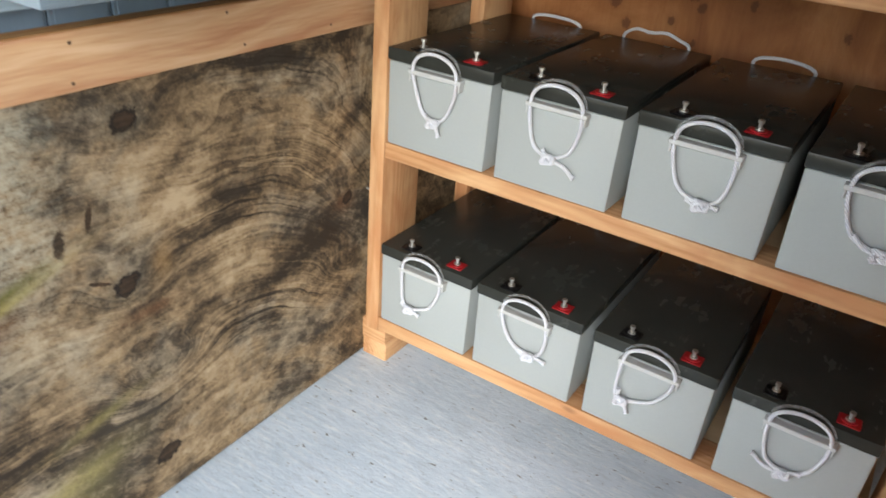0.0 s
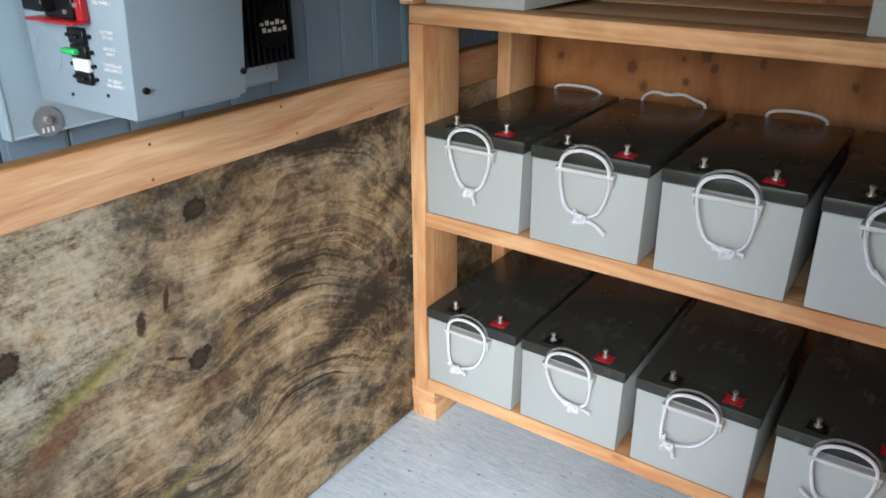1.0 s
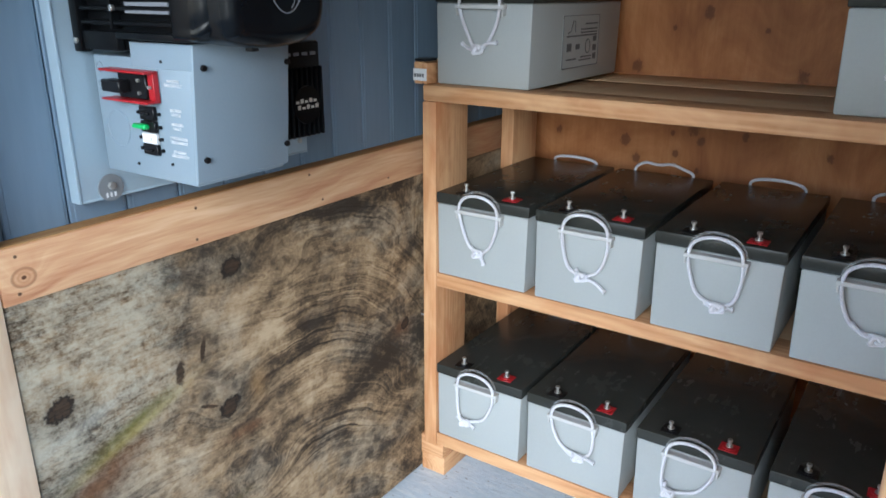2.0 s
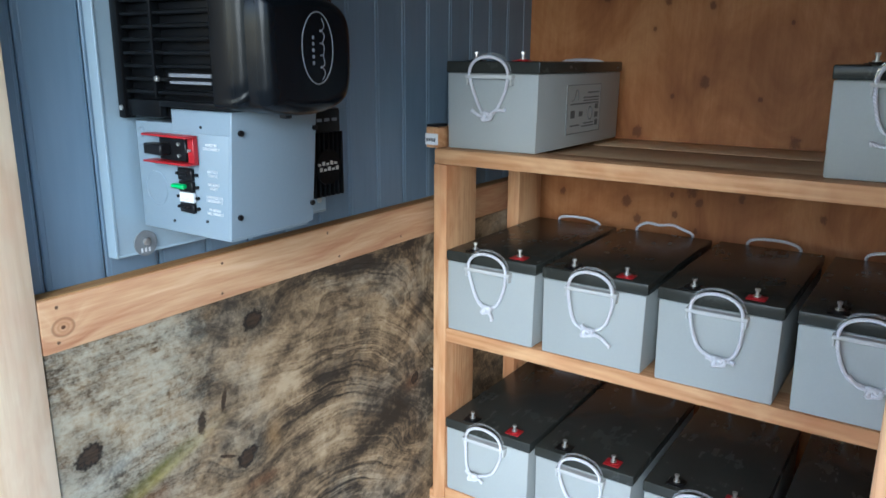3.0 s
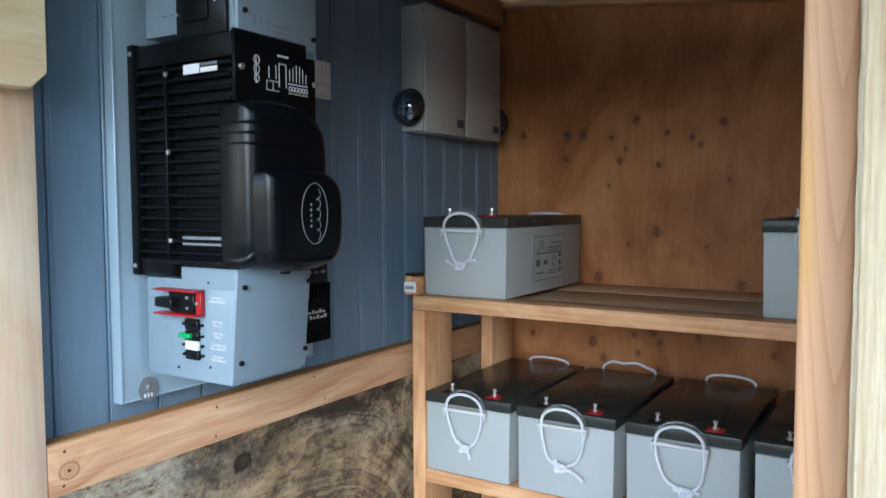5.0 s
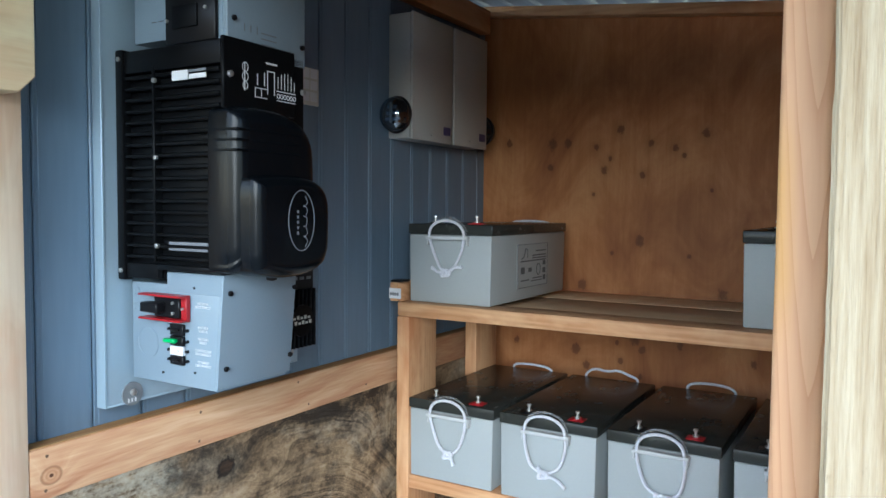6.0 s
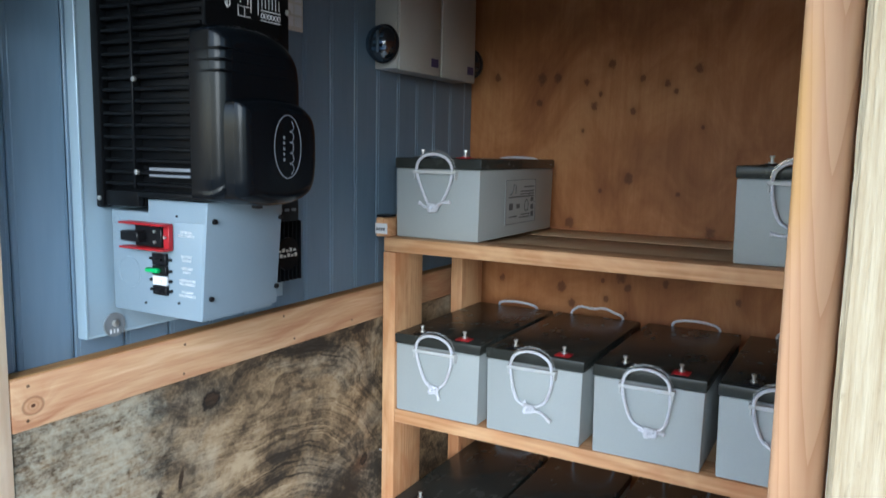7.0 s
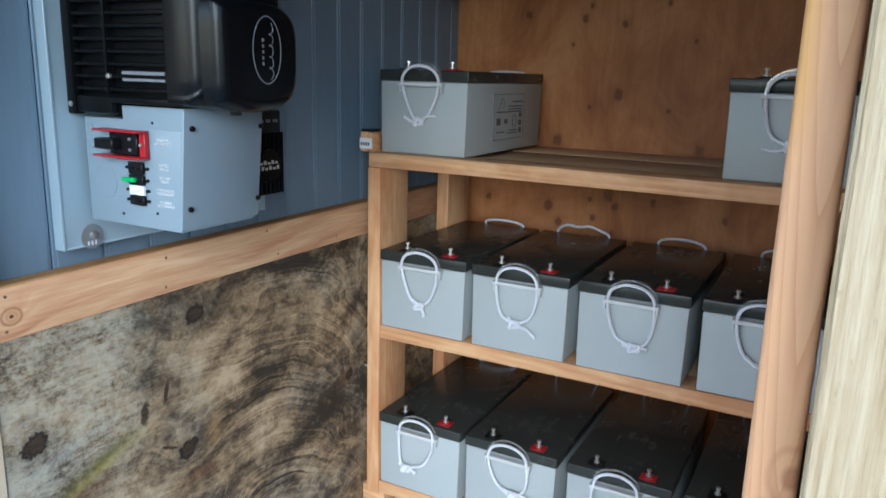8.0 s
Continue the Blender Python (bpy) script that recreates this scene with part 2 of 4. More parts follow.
    # broad stains (below nought) and rubbed pale places (above)
    for y0, z0, ry, rz, tilt, amount in (
            (1.08, 0.815, 0.24, 0.030, -4, -0.070), (0.60, 0.800, 0.07, 0.035, 10, -0.050), (0.70, 0.770, 0.05, 0.05, 0, -0.045), (0.785, 0.690, 0.045, 0.022, 30, -0.100), (0.575, 0.690, 0.016, 0.055, -25, -0.075),
            (0.90, 0.745, 0.09, 0.035, 20, -0.045), (1.23, 0.640, 0.05, 0.025, 35, -0.110), (1.20, 0.400, 0.09, 0.12, 0, -0.075), (1.00, 0.360, 0.20, 0.030, 14, -0.095), (0.87, 0.285, 0.14, 0.045, 4, -0.060),
            (0.54, 0.215, 0.14, 0.035, -14, -0.085), (0.60, 0.100, 0.07, 0.05, 0, -0.100), (0.42, 0.290, 0.09, 0.05, 20, -0.060), (0.665, 0.435, 0.05, 0.016, 0, -0.055), (0.615, 0.560, 0.03, 0.05, 0, -0.045), (1.05, 0.14, 0.16, 0.05, 10, -0.035),
            (0.82, 0.440, 0.11, 0.050, 10, 0.062), (0.50, 0.440, 0.040, 0.080, 10, 0.070), (0.47, 0.760, 0.08, 0.060, 0, 0.060), (0.76, 0.620, 0.10, 0.035, 14, 0.045), (0.60, 0.735, 0.05, 0.028, 10, 0.045), (0.98, 0.690, 0.16, 0.030, 0, 0.040), (0.93, 0.520, 0.14, 0.025, 8, 0.030), (0.80, 0.14, 0.12, 0.03, 12, 0.035)):
        tone = w.m("ADD", tone, w.m("MULTIPLY", blob(y0, z0, ry, rz, tilt, 0.30), amount))
    col = w.ramp(tone, [(0.410, (0.042, 0.030, 0.020)), (0.465, (0.105, 0.073, 0.044)), (0.515, (0.210, 0.143, 0.082)), (0.570, (0.350, 0.243, 0.140)), (0.66, (0.52, 0.39, 0.245))])
    # grey weathering in broad veils
    veil = w.m("MULTIPLY", w.grey(w.noise(w.place((1, 0.7, 1)), 6.0, 7, 0.65, 0.3), 0.49, 0.60), 0.50)
    col = w.mix(veil, col, w.mix(w.grey(tone, 0.45, 0.62), (0.070, 0.060, 0.048), (0.44, 0.385, 0.29)))
    # bleached, flaking area near the door post
    edge = w.m("ADD", y, w.m("MULTIPLY", w.m("SUBTRACT", ragged_noise, 0.5), 0.25))
    bleach = w.m("MULTIPLY", w.m("MULTIPLY", w.grey(edge, 0.60, 0.50), w.grey(z, 0.40, 0.58)), w.grey(w.m("ADD", w.m("ADD", w.m("MULTIPLY", fleck, 0.7), w.m("MULTIPLY", fibre, 0.4)), w.m("MULTIPLY", patch, 0.9)), 0.86, 1.10))
    col = w.mix(w.m("MULTIPLY", bleach, 0.68), col, (0.52, 0.49, 0.385))
    for y0, z0, ry, rz, tilt, rag, amount, c in (
            (0.36, 0.600, 0.10, 0.012, 14, 0.5, 0.6, (0.52, 0.50, 0.42)), (0.455, 0.562, 0.085, 0.012, 20, 0.35, 0.9, (0.145, 0.135, 0.030)), (0.45, 0.545, 0.10, 0.009, 20, 0.4, 0.7, (0.42, 0.36, 0.11)),
            (0.395, 0.490, 0.085, 0.028, 28, 0.4, 0.80, (0.19, 0.078, 0.028)), (0.34, 0.43, 0.06, 0.03, 30, 0.5, 0.7, (0.075, 0.040, 0.020)),
            (0.52, 0.165, 0.09, 0.030, 12, 0.5, 0.8, (0.36, 0.30, 0.12)), (0.58, 0.270, 0.08, 0.012, 12, 0.5, 0.6, (0.34, 0.28, 0.11)), (0.48, 0.10, 0.08, 0.03, 0, 0.5, 0.6, (0.30, 0.25, 0.10)),
            (0.69, 0.430, 0.055, 0.012, 0, 0.5, 0.5, (0.22, 0.095, 0.042)), (1.21, 0.455, 0.03, 0.02, 0, 0.5, 0.5, (0.24, 0.11, 0.05)), (0.73, 0.515, 0.02, 0.035, 0, 0.5, 0.6, (0.45, 0.27, 0.12))):
        col = w.mix(w.m("MULTIPLY", blob(y0, z0, ry, rz, tilt, rag), amount), col, w.mix(w.m("MULTIPLY", w.grey(fleck, 0.60, 0.35), 0.55), c, tuple(0.45 * k for k in c)))
    crack = w.m("MULTIPLY", w.m("MULTIPLY", w.grey(fine, 0.42, 0.32), w.m("ADD", 0.20, lined)), w.grey(patch, 0.60, 0.44))
    col = w.mix(w.m("MINIMUM", w.m("MULTIPLY", crack, 1.0), 0.85), col, (0.026, 0.019, 0.013))
    halo = None
    for y0, z0, r in knots[:3]:
        h = blob(y0, z0, r * 1.25, r * 1.0, 12.0, 0.45)
        halo = h if halo is None else w.m("MAXIMUM", halo, h)
    col = w.mix(w.m("MULTIPLY", halo, 0.75), col, w.mix(w.grey(fleck, 0.40, 0.60), (0.060, 0.050, 0.038), (0.20, 0.175, 0.13)))
    col = w.mix(w.m("MULTIPLY", w.grey(cores, 0.26, 0.50), 0.92), col, w.mix(w.grey(fibre, 0.35, 0.62), (0.020, 0.014, 0.010), (0.060, 0.034, 0.020)))
    col = w.mix(rims, col, (0.020, 0.015, 0.012))
    w.bump(w.m("SUBTRACT", w.m("ADD", tone, w.m("MULTIPLY", lines, 0.6)), w.m("MULTIPLY", rims, 0.1)), 0.6, 0.004)
    return w.done(col, 0.78, 0.0, 0.22)


def back_plywood():
    w = Nodes("fir_plywood")
    v = w.place((1.0, 1.0, 0.16))
    flow = w.noise(v, 4.0, 4, 0.55, 0.6)
    line = w.m("ADD", w.m("MULTIPLY", w.m("SINE", w.m("MULTIPLY", flow, 70.0)), 0.5), 0.5)
    fibre = w.noise(w.place((1, 1, 0.05)), 140.0, 3, 0.6)
    broad = w.noise(w.place((1, 1, 0.6)), 4.5, 7, 0.66, 0.8)
    tone = w.m("ADD", w.m("ADD", w.m("MULTIPLY", line, 0.03), w.m("MULTIPLY", fibre, 0.12)), w.m("MULTIPLY", broad, 0.85))
    col = w.ramp(tone, [(0.32, (0.25, 0.085, 0.027)), (0.5, (0.40, 0.155, 0.054)), (0.68, (0.55, 0.26, 0.105))])
    vo = w.add("ShaderNodeTexVoronoi", Vector=w.place((1, 1, 0.75)), Scale=8.0)
    spot = w.grey(w.m("ADD", vo.outputs["Distance"], w.m("MULTIPLY", fibre, 0.08)), 0.17, 0.08)
    pick = w.m("GREATER_THAN", w.add("ShaderNodeSeparateColor", Color=vo.outputs["Color"]).outputs[1], 0.35)
    sep = w.add("ShaderNodeSeparateXYZ", Vector=w.place())
    pick = w.m("MULTIPLY", pick, w.m("MAXIMUM", w.m("LESS_THAN", sep.outputs[2], 0.72), w.m("GREATER_THAN", sep.outputs[2], 1.62)))
    col = w.mix(w.m("MULTIPLY", w.m("MULTIPLY", spot, pick), 0.8), col, (0.105, 0.035, 0.014))
    halo = w.grey(vo.outputs["Distance"], 0.36, 0.12)
    col = w.mix(w.m("MULTIPLY", w.m("MULTIPLY", halo, pick), 0.35), col, (0.25, 0.10, 0.036))
    wob = w.m("MULTIPLY", w.m("SUBTRACT", w.noise(w.place((1, 1, 0.7)), 110.0, 5, 0.72), 0.5), 4.2)
    dark = soft = None
    for x0, z0, r in ((-0.964, 1.513, 10), (-0.812, 1.505, 14), (-0.760, 1.508, 12), (-0.818, 1.434, 9), (-0.668, 1.493, 8), (-0.624, 1.457, 6), (-0.641, 1.423, 10), (-0.593, 1.542, 11),
                      (-0.500, 1.498, 8), (-0.524, 1.406, 8), (-0.428, 1.482, 8), (-0.404, 1.460, 6), (-0.343, 1.522, 11), (-0.674, 1.348, 5), (-0.527, 1.209, 13), (-0.613, 1.169, 5), (-0.324, 1.359, 5), (-0.705, 1.068, 14),
                      (-0.723, 0.864, 14), (-0.535, 0.911, 15), (-0.513, 0.881, 10), (-0.402, 0.904, 9), (-0.591, 0.895, 6), (-0.578, 0.840, 8), (-0.927, 0.872, 9), (-0.198, 0.870, 9), (-0.687, 0.816, 11), (-0.516, 0.799, 7), (-0.612, 1.170, 5), (-0.382, 1.167, 6), (-0.287, 1.059, 15)):
        dx, dz = w.m("DIVIDE", w.m("SUBTRACT", sep.outputs[0], x0), r * 0.001), w.m("DIVIDE", w.m("SUBTRACT", sep.outputs[2], z0), r * 0.0013)
        d2 = w.m("ADD", w.m("ADD", w.m("MULTIPLY", dx, dx), w.m("MULTIPLY", dz, dz)), wob)
        k = w.m("POWER", 2.718, w.m("MULTIPLY", d2, -0.9))
        h = w.m("POWER", 2.718, w.m("MULTIPLY", d2, -0.22))
        dark, soft = (k, h) if dark is None else (w.m("MAXIMUM", dark, k), w.m("MAXIMUM", soft, h))
    col = w.mix(w.m("MULTIPLY", w.m("MINIMUM", soft, 1.0), 0.34), col, (0.19, 0.062, 0.020))
    col = w.mix(w.m("MULTIPLY", w.grey(dark, 0.28, 0.62), 0.62), col, (0.085, 0.026, 0.010))
    w.bump(tone, 0.2, 0.001)
    return w.done(col, 0.6, 0.0, 0.35)


def blue_paint():
    w = Nodes("blue_grey_paint")
    v = w.place((1, 1, 0.25), 4.0)
    a, b = w.noise(v, 6.0, 4), w.noise(w.place((1, 1, 0.1), 2.0), 90.0, 3)
    scuff = w.grey(w.noise(w.place(), 26.0, 5, 0.7), 0.72, 0.80)
    col = w.mix(w.grey(w.m("ADD", w.m("MULTIPLY", a, 0.7), w.m("MULTIPLY", b, 0.3)), 0.35, 0.65), (0.136, 0.200, 0.268), (0.172, 0.247, 0.326))
    col = w.mix(w.m("MULTIPLY", scuff, 0.5), col, (0.38, 0.42, 0.44))
    w.bump(w.m("ADD", b, w.m("MULTIPLY", a, 0.5)), 0.2, 0.001)
    return w.done(col, w.m("ADD", w.m("MULTIPLY", a, 0.2), 0.30), 0.0, 0.5)


def painted_floor():
    w = Nodes("painted_floor")
    co = w.place()
    a, b, c = w.noise(co, 3.5, 5, 0.6), w.noise(co, 70.0, 4, 0.65), w.noise(w.place((1, 2.5, 1)), 34.0, 4, 0.7)
    col = w.mix(w.grey(a, 0.35, 0.65), (0.56, 0.69, 0.80), (0.70, 0.82, 0.93))
    col = w.mix(w.m("MULTIPLY", w.grey(c, 0.60, 0.72), 0.45), col, (0.42, 0.43, 0.42))
    brush = w.noise(w.place((1.0, 5.0, 1), 0.0), 16.0, 7, 0.72, 0.4)
    col = w.mix(w.m("MULTIPLY", w.grey(brush, 0.50, 0.66), 0.55), col, (0.86, 0.92, 0.96))
    col = w.mix(w.m("MULTIPLY", w.grey(brush, 0.46, 0.34), 0.45), col, (0.44, 0.52, 0.58))
    chips = w.grey(w.noise(w.place((1, 2.2, 1)), 38.0, 5, 0.70), 0.625, 0.665)
    col = w.mix(w.m("MULTIPLY", chips, 0.8), col, (0.09, 0.085, 0.08))
    w.bump(w.m("ADD", w.m("ADD", b, c), brush), 0.45, 0.002)
    return w.done(col, w.m("ADD", w.m("MULTIPLY", a, 0.25), 0.38), 0.0, 0.4)


def rope_fibre():
    w = Nodes("braided_rope")
    co = w.place((1, 1, 1), 1.0)
    wv = w.add("ShaderNodeTexWave", Vector=co, Scale=120.0, Distortion=1.0)
    wv.bands_direction = "DIAGONAL"
    n = w.noise(co, 300.0, 2)
    w.bump(w.m("ADD", wv.outputs[1], w.m("MULTIPLY", n, 0.4)), 0.7, 0.0015)
    return w.done(w.mix(w.grey(wv.outputs[1], 0.0, 0.7), (0.56, 0.57, 0.62), (0.80, 0.81, 0.85)), 0.75, 0.0, 0.3)


def clear_plastic():
    w = Nodes("clear_plastic")
    tr = w.add("ShaderNodeBsdfTransparent")
    gl = w.add("ShaderNodeBsdfGlossy", Roughness=0.18)
    df = w.add("ShaderNodeBsdfDiffuse", Color=(0.7, 0.72, 0.72, 1))
    m1, m2 = w.add("ShaderNodeMixShader", Fac=0.10), w.add("ShaderNodeMixShader", Fac=0.10)
    for s, v in ((m1.inputs[1], tr.outputs[0]), (m1.inputs[2], gl.outputs[0]), (m2.inputs[1], m1.outputs[0]), (m2.inputs[2], df.outputs[0])):
        w.put(s, v)
    w.put(w.t.nodes["Material Output"].inputs[0], m2.outputs[0])
    return w.mat


def rough_pine():
    """Band-sawn pine: deep ridges along the board, torn fibres, pale dried paint marks."""
    w = Nodes("rough_sawn_pine")
    ridge = w.noise(w.place((1, 1, 0.025)), 120.0, 4, 0.55)
    fibre = w.noise(w.place((1, 1, 0.06)), 260.0, 3, 0.65)
    torn = w.noise(w.place((1, 1, 0.5)), 60.0, 5, 0.7)
    tone = w.m("ADD", w.m("MULTIPLY", ridge, 0.65), w.m("MULTIPLY", fibre, 0.35))
    col = w.ramp(tone, [(0.34, (0.25, 0.170, 0.095)), (0.46, (0.38, 0.290, 0.180)), (0.60, (0.48, 0.395, 0.270))])
    col = w.mix(w.m("MULTIPLY", w.grey(torn, 0.62, 0.70), 0.5), col, (0.24, 0.185, 0.115))
    w.bump(w.m("ADD", tone, w.m("MULTIPLY", torn, 0.12)), 0.9, 0.006)
    return w.done(col, 0.85, 0.0, 0.2)


def lid_plastic():
    """Dark moulded plastic with a film of dust, specks and faint rubbed streaks."""
    w = Nodes("dark_grey_lid")
    v = w.place((1, 1, 1), 3.0)
    film, speck, rub = w.noise(v, 9.0, 5, 0.65), w.noise(v, 420.0, 2, 0.5), w.noise(w.place((1, 0.15, 1), 2.0), 60.0, 4, 0.6)
    col = w.mix(w.grey(film, 0.35, 0.68), (0.029, 0.031, 0.028), (0.038, 0.041, 0.036))
    col = w.mix(w.m("MULTIPLY", w.grey(speck, 0.72, 0.80), 0.20), col, (0.20, 0.20, 0.18))
    w.bump(w.m("ADD", speck, w.m("MULTIPLY", rub, 0.5)), 0.10, 0.001)
    return w.done(col, w.m("ADD", w.m("MULTIPLY", film, 0.12), w.m("ADD", w.m("MULTIPLY", rub, 0.06), 0.17)), 0.0, 0.24)


def ground_mat():
    w = Nodes("gravel_ground")
    co = w.place()
    a, b = w.noise(co, 1.2, 5), w.noise(co, 60.0, 4, 0.7)
    col = w.mix(a, (0.09, 0.09, 0.07), (0.17, 0.165, 0.135))
    col = w.mix(w.grey(b, 0.4, 0.6), col, (0.12, 0.12, 0.105))
    w.bump(b, 0.8, 0.01)
    return w.done(col, 0.9)


WOOD_X, WOOD_Y, WOOD_Z = lumber("fir_lumber_x", "x"), lumber("fir_lumber_y", "y"), lumber("fir_lumber_z", "z")
JAMB, RAIL = jamb_wood(), rail_wood()
AMBER_Y = lumber("sawn_edge", "y", (0.44, 0.25, 0.10), (0.27, 0.125, 0.042), 110.0, False, 0.75)
PALE_Z = lumber("pale_pine", "z", (0.77, 0.60, 0.425), (0.62, 0.43, 0.275), 60.0, False)
PALE_Y = lumber("pale_pine_beam", "y", (0.82, 0.68, 0.43), (0.68, 0.50, 0.29), 40.0)
ROUGH_PINE = rough_pine()
DECK = lumber("shelf_board", "x", (0.66, 0.455, 0.265), (0.60, 0.395, 0.220), 30.0, False, 0.62, 0.5)
OLD_PLY, FIR_PLY, BLUE, FLOOR = weathered_plywood(), back_plywood(), blue_paint(), painted_floor()
CASE = plain("grey_battery_case", (0.368, 0.395, 0.390), 0.48, 0, 0.035, 14, 0.12)
LID = lid_plastic()
ROPE, CLEAR = rope_fibre(), clear_plastic()
BRACKET = plain("grey_bracket", (0.52, 0.53, 0.52), 0.5, 0, 0.04)
RED = plain("red_plastic", (0.38, 0.012, 0.018), 0.4, 0, 0.08)
BLACK = plain("black_plastic", (0.008, 0.008, 0.009), 0.30, 0, 0.2, 30, 0.05, 0.22)
SATIN_BLACK = plain("satin_black_cover", (0.004, 0.0055, 0.0075), 0.20, 0, 0.15, 20, 0.05, 0.18)
FIN_BLACK = plain("black_powder_coat", (0.0045, 0.005, 0.0058), 0.36, 0, 0.2, 40, 0.25, 0.12)
STEEL = plain("zinc_steel", (0.55, 0.55, 0.53), 0.42, 0.85, 0.08)
ENCLOSURE = plain("grey_powder_coat", (0.215, 0.280, 0.330), 0.34, 0, 0.04, 20, 0.12)
PLATE = plain("aluminium_plate", (0.36, 0.47, 0.545), 0.36, 0.2, 0.04, 20, 0.08)
CABINET = plain("beige_grey_enamel", (0.45, 0.445, 0.41), 0.5, 0, 0.05, 14, 0.1)
WHITE = plain("white_print", (0.72, 0.73, 0.74), 0.55, 0, 0.04)
DIMWHITE = plain("pale_grey_print", (0.17, 0.18, 0.20), 0.55, 0, 0.08)
LABELGREY = plain("pale_plastic", (0.62, 0.61, 0.54), 0.5, 0, 0.05)
INK = plain("dark_print", (0.10, 0.105, 0.11), 0.6, 0, 0.1)
GREEN = plain("green_plastic", (0.01, 0.42, 0.11), 0.4, 0, 0.05)
PURPLE = plain("purple_sticker", (0.06, 0.045, 0.13), 0.4, 0, 0.05)


def smoked_lens():
    w = Nodes("smoked_lens")
    tr = w.add("ShaderNodeBsdfTransparent", Color=(0.52, 0.64, 0.76, 1))
    gl = w.add("ShaderNodeBsdfGlossy", Roughness=0.05)
    mx = w.add("ShaderNodeMixShader", Fac=0.22)
    for sk, v in ((mx.inputs[1], tr.outputs[0]), (mx.inputs[2], gl.outputs[0])):
        w.put(sk, v)
    w.put(w.t.nodes["Material Output"].inputs[0], mx.outputs[0])
    return w.mat


GUM = smoked_lens()
# pale blue for the bars that imitate reflections in the lens
BLUE_GLINT = plain("blue_glint", (0.34, 0.48, 0.66), 0.25, 0.5, 0.3, 60, 0.1)
GALV = plain("dull_galvanised", (0.235, 0.255, 0.27), 0.42, 0.25, 0.10, 40, 0.1)
NAIL = plain("rusty_nail", (0.20, 0.12, 0.075), 0.6, 0.4, 0.2)
ROOF = plain("galvanised_roof", (0.15, 0.155, 0.16), 0.35, 0.7, 0.1, 10, 0.1)
GROUND = ground_mat()


# ---- mesh helpers ----
def brick(bm, lo, hi, r=0.002, seg=1):
    """A box between two corners with its edges rounded by r, added to bm."""
    c = [(a + b) / 2 for a, b in zip(lo, hi)]
    s = [abs(b - a) for a, b in zip(lo, hi)]
    made = bmesh.ops.create_cube(bm, size=1.0, matrix=Matrix.LocRotScale(c, None, s))["verts"]
    if r > 0:
        edges = {e for v in made for e in v.link_edges}
        bmesh.ops.bevel(bm, geom=list(edges), offset=min(r, min(s) * 0.49), segments=seg, profile=0.5, affect="EDGES")
    return bm


def box(lo, hi, r=0.002, seg=1):
    return brick(bmesh.new(), lo, hi, r, seg)


def rod(bm, centre, axis, r, length, sides=16, r2=None, bevel=0.0):
    """A disc or cylinder whose middle is centre, along an axis vector."""
    q = Vector((0, 0, 1)).rotation_difference(Vector(axis)).to_matrix().to_4x4()
    made = bmesh.ops.create_cone(bm, cap_ends=True, segments=sides, radius1=r, radius2=r if r2 is None else r2, depth=length, matrix=Matrix.Translation(centre) @ q)["verts"]
    if bevel:
        ring = [e for e in {e for v in made for e in v.link_edges} if len(e.link_faces) == 2 and e.calc_face_angle(0) > 1.0]
        bmesh.ops.bevel(bm, geom=ring, offset=bevel, segments=2, profile=0.5, affect="EDGES")
    return bm


def tube(bm, pts, r, sides=8, closed=False):
    """A round tube along points."""
    pts = [Vector(p) for p in pts]
    n = len(pts)
    rings, ref = [], Vector((0.3, 0.9, 0.2)).normalized()
    for i, p in enumerate(pts):
        a = pts[(i - 1) % n] if closed or i > 0 else p
        b = pts[(i + 1) % n] if closed or i < n - 1 else p
        d = (b - a).normalized()
        u = (ref - d * ref.dot(d)).normalized()
        ref = u
        v = d.cross(u)
        rings.append([bm.verts.new(p + r * (math.cos(k * 2 * math.pi / sides) * u + math.sin(k * 2 * math.pi / sides) * v)) for k in range(sides)])
    for i in range(n if closed else n - 1):
        A, B = rings[i], rings[(i + 1) % n]
        for k in range(sides):
            bm.faces.new((A[k], A[(k + 1) % sides], B[(k + 1) % sides], B[k]))
    if not closed:
        bm.faces.new(list(reversed(rings[0])))
        bm.faces.new(rings[-1])
    return bm


def finish(name, bm, material, smooth=40):
    me = bpy.data.meshes.new(name)
    bmesh.ops.recalc_face_normals(bm, faces=bm.faces[:])
    for f in bm.faces:
        f.smooth = smooth > 0
    for e in bm.edges:
        e.smooth = not (len(e.link_faces) == 2 and e.calc_face_angle(0) > radians(smooth))
    bm.to_mesh(me)
    bm.free()
    me.materials.append(material)
    return new(name, me)


def thing(name, at=(0, 0, 0), label="", category="", group="", kind=""):
    e = new(name)
    e.empty_display_size = 0.05
    e.matrix_basis = Matrix.Translation(at)
    return tagged(e, label, category, group, kind)


def part(name, bm, material, parent, label=""):
    ob = finish(name, bm, material)
    ob.parent = parent
    return tagged(ob, label)


def solid(name, bm, material, label="", category="", group="", kind=""):
    return tagged(finish(name, bm, material), label, category, group, kind)


def lettering(name, text, size, m, material, parent, label=""):
    """Flat raised lettering in the built-in font, its middle at the pose m."""
    cu = bpy.data.curves.new(name, "FONT")
    cu.body, cu.size, cu.extrude, cu.align_x, cu.align_y = text, size, 0.0002, "CENTER", "CENTER"
    cu.resolution_u = 2
    tmp = bpy.data.objects.new(name, cu)
    me = bpy.data.meshes.new_from_object(tmp)
    bpy.data.objects.remove(tmp)
    me.materials.append(material)
    me.transform(m)
    ob = new(name, me)
    ob.parent = parent
    return tagged(ob, label)


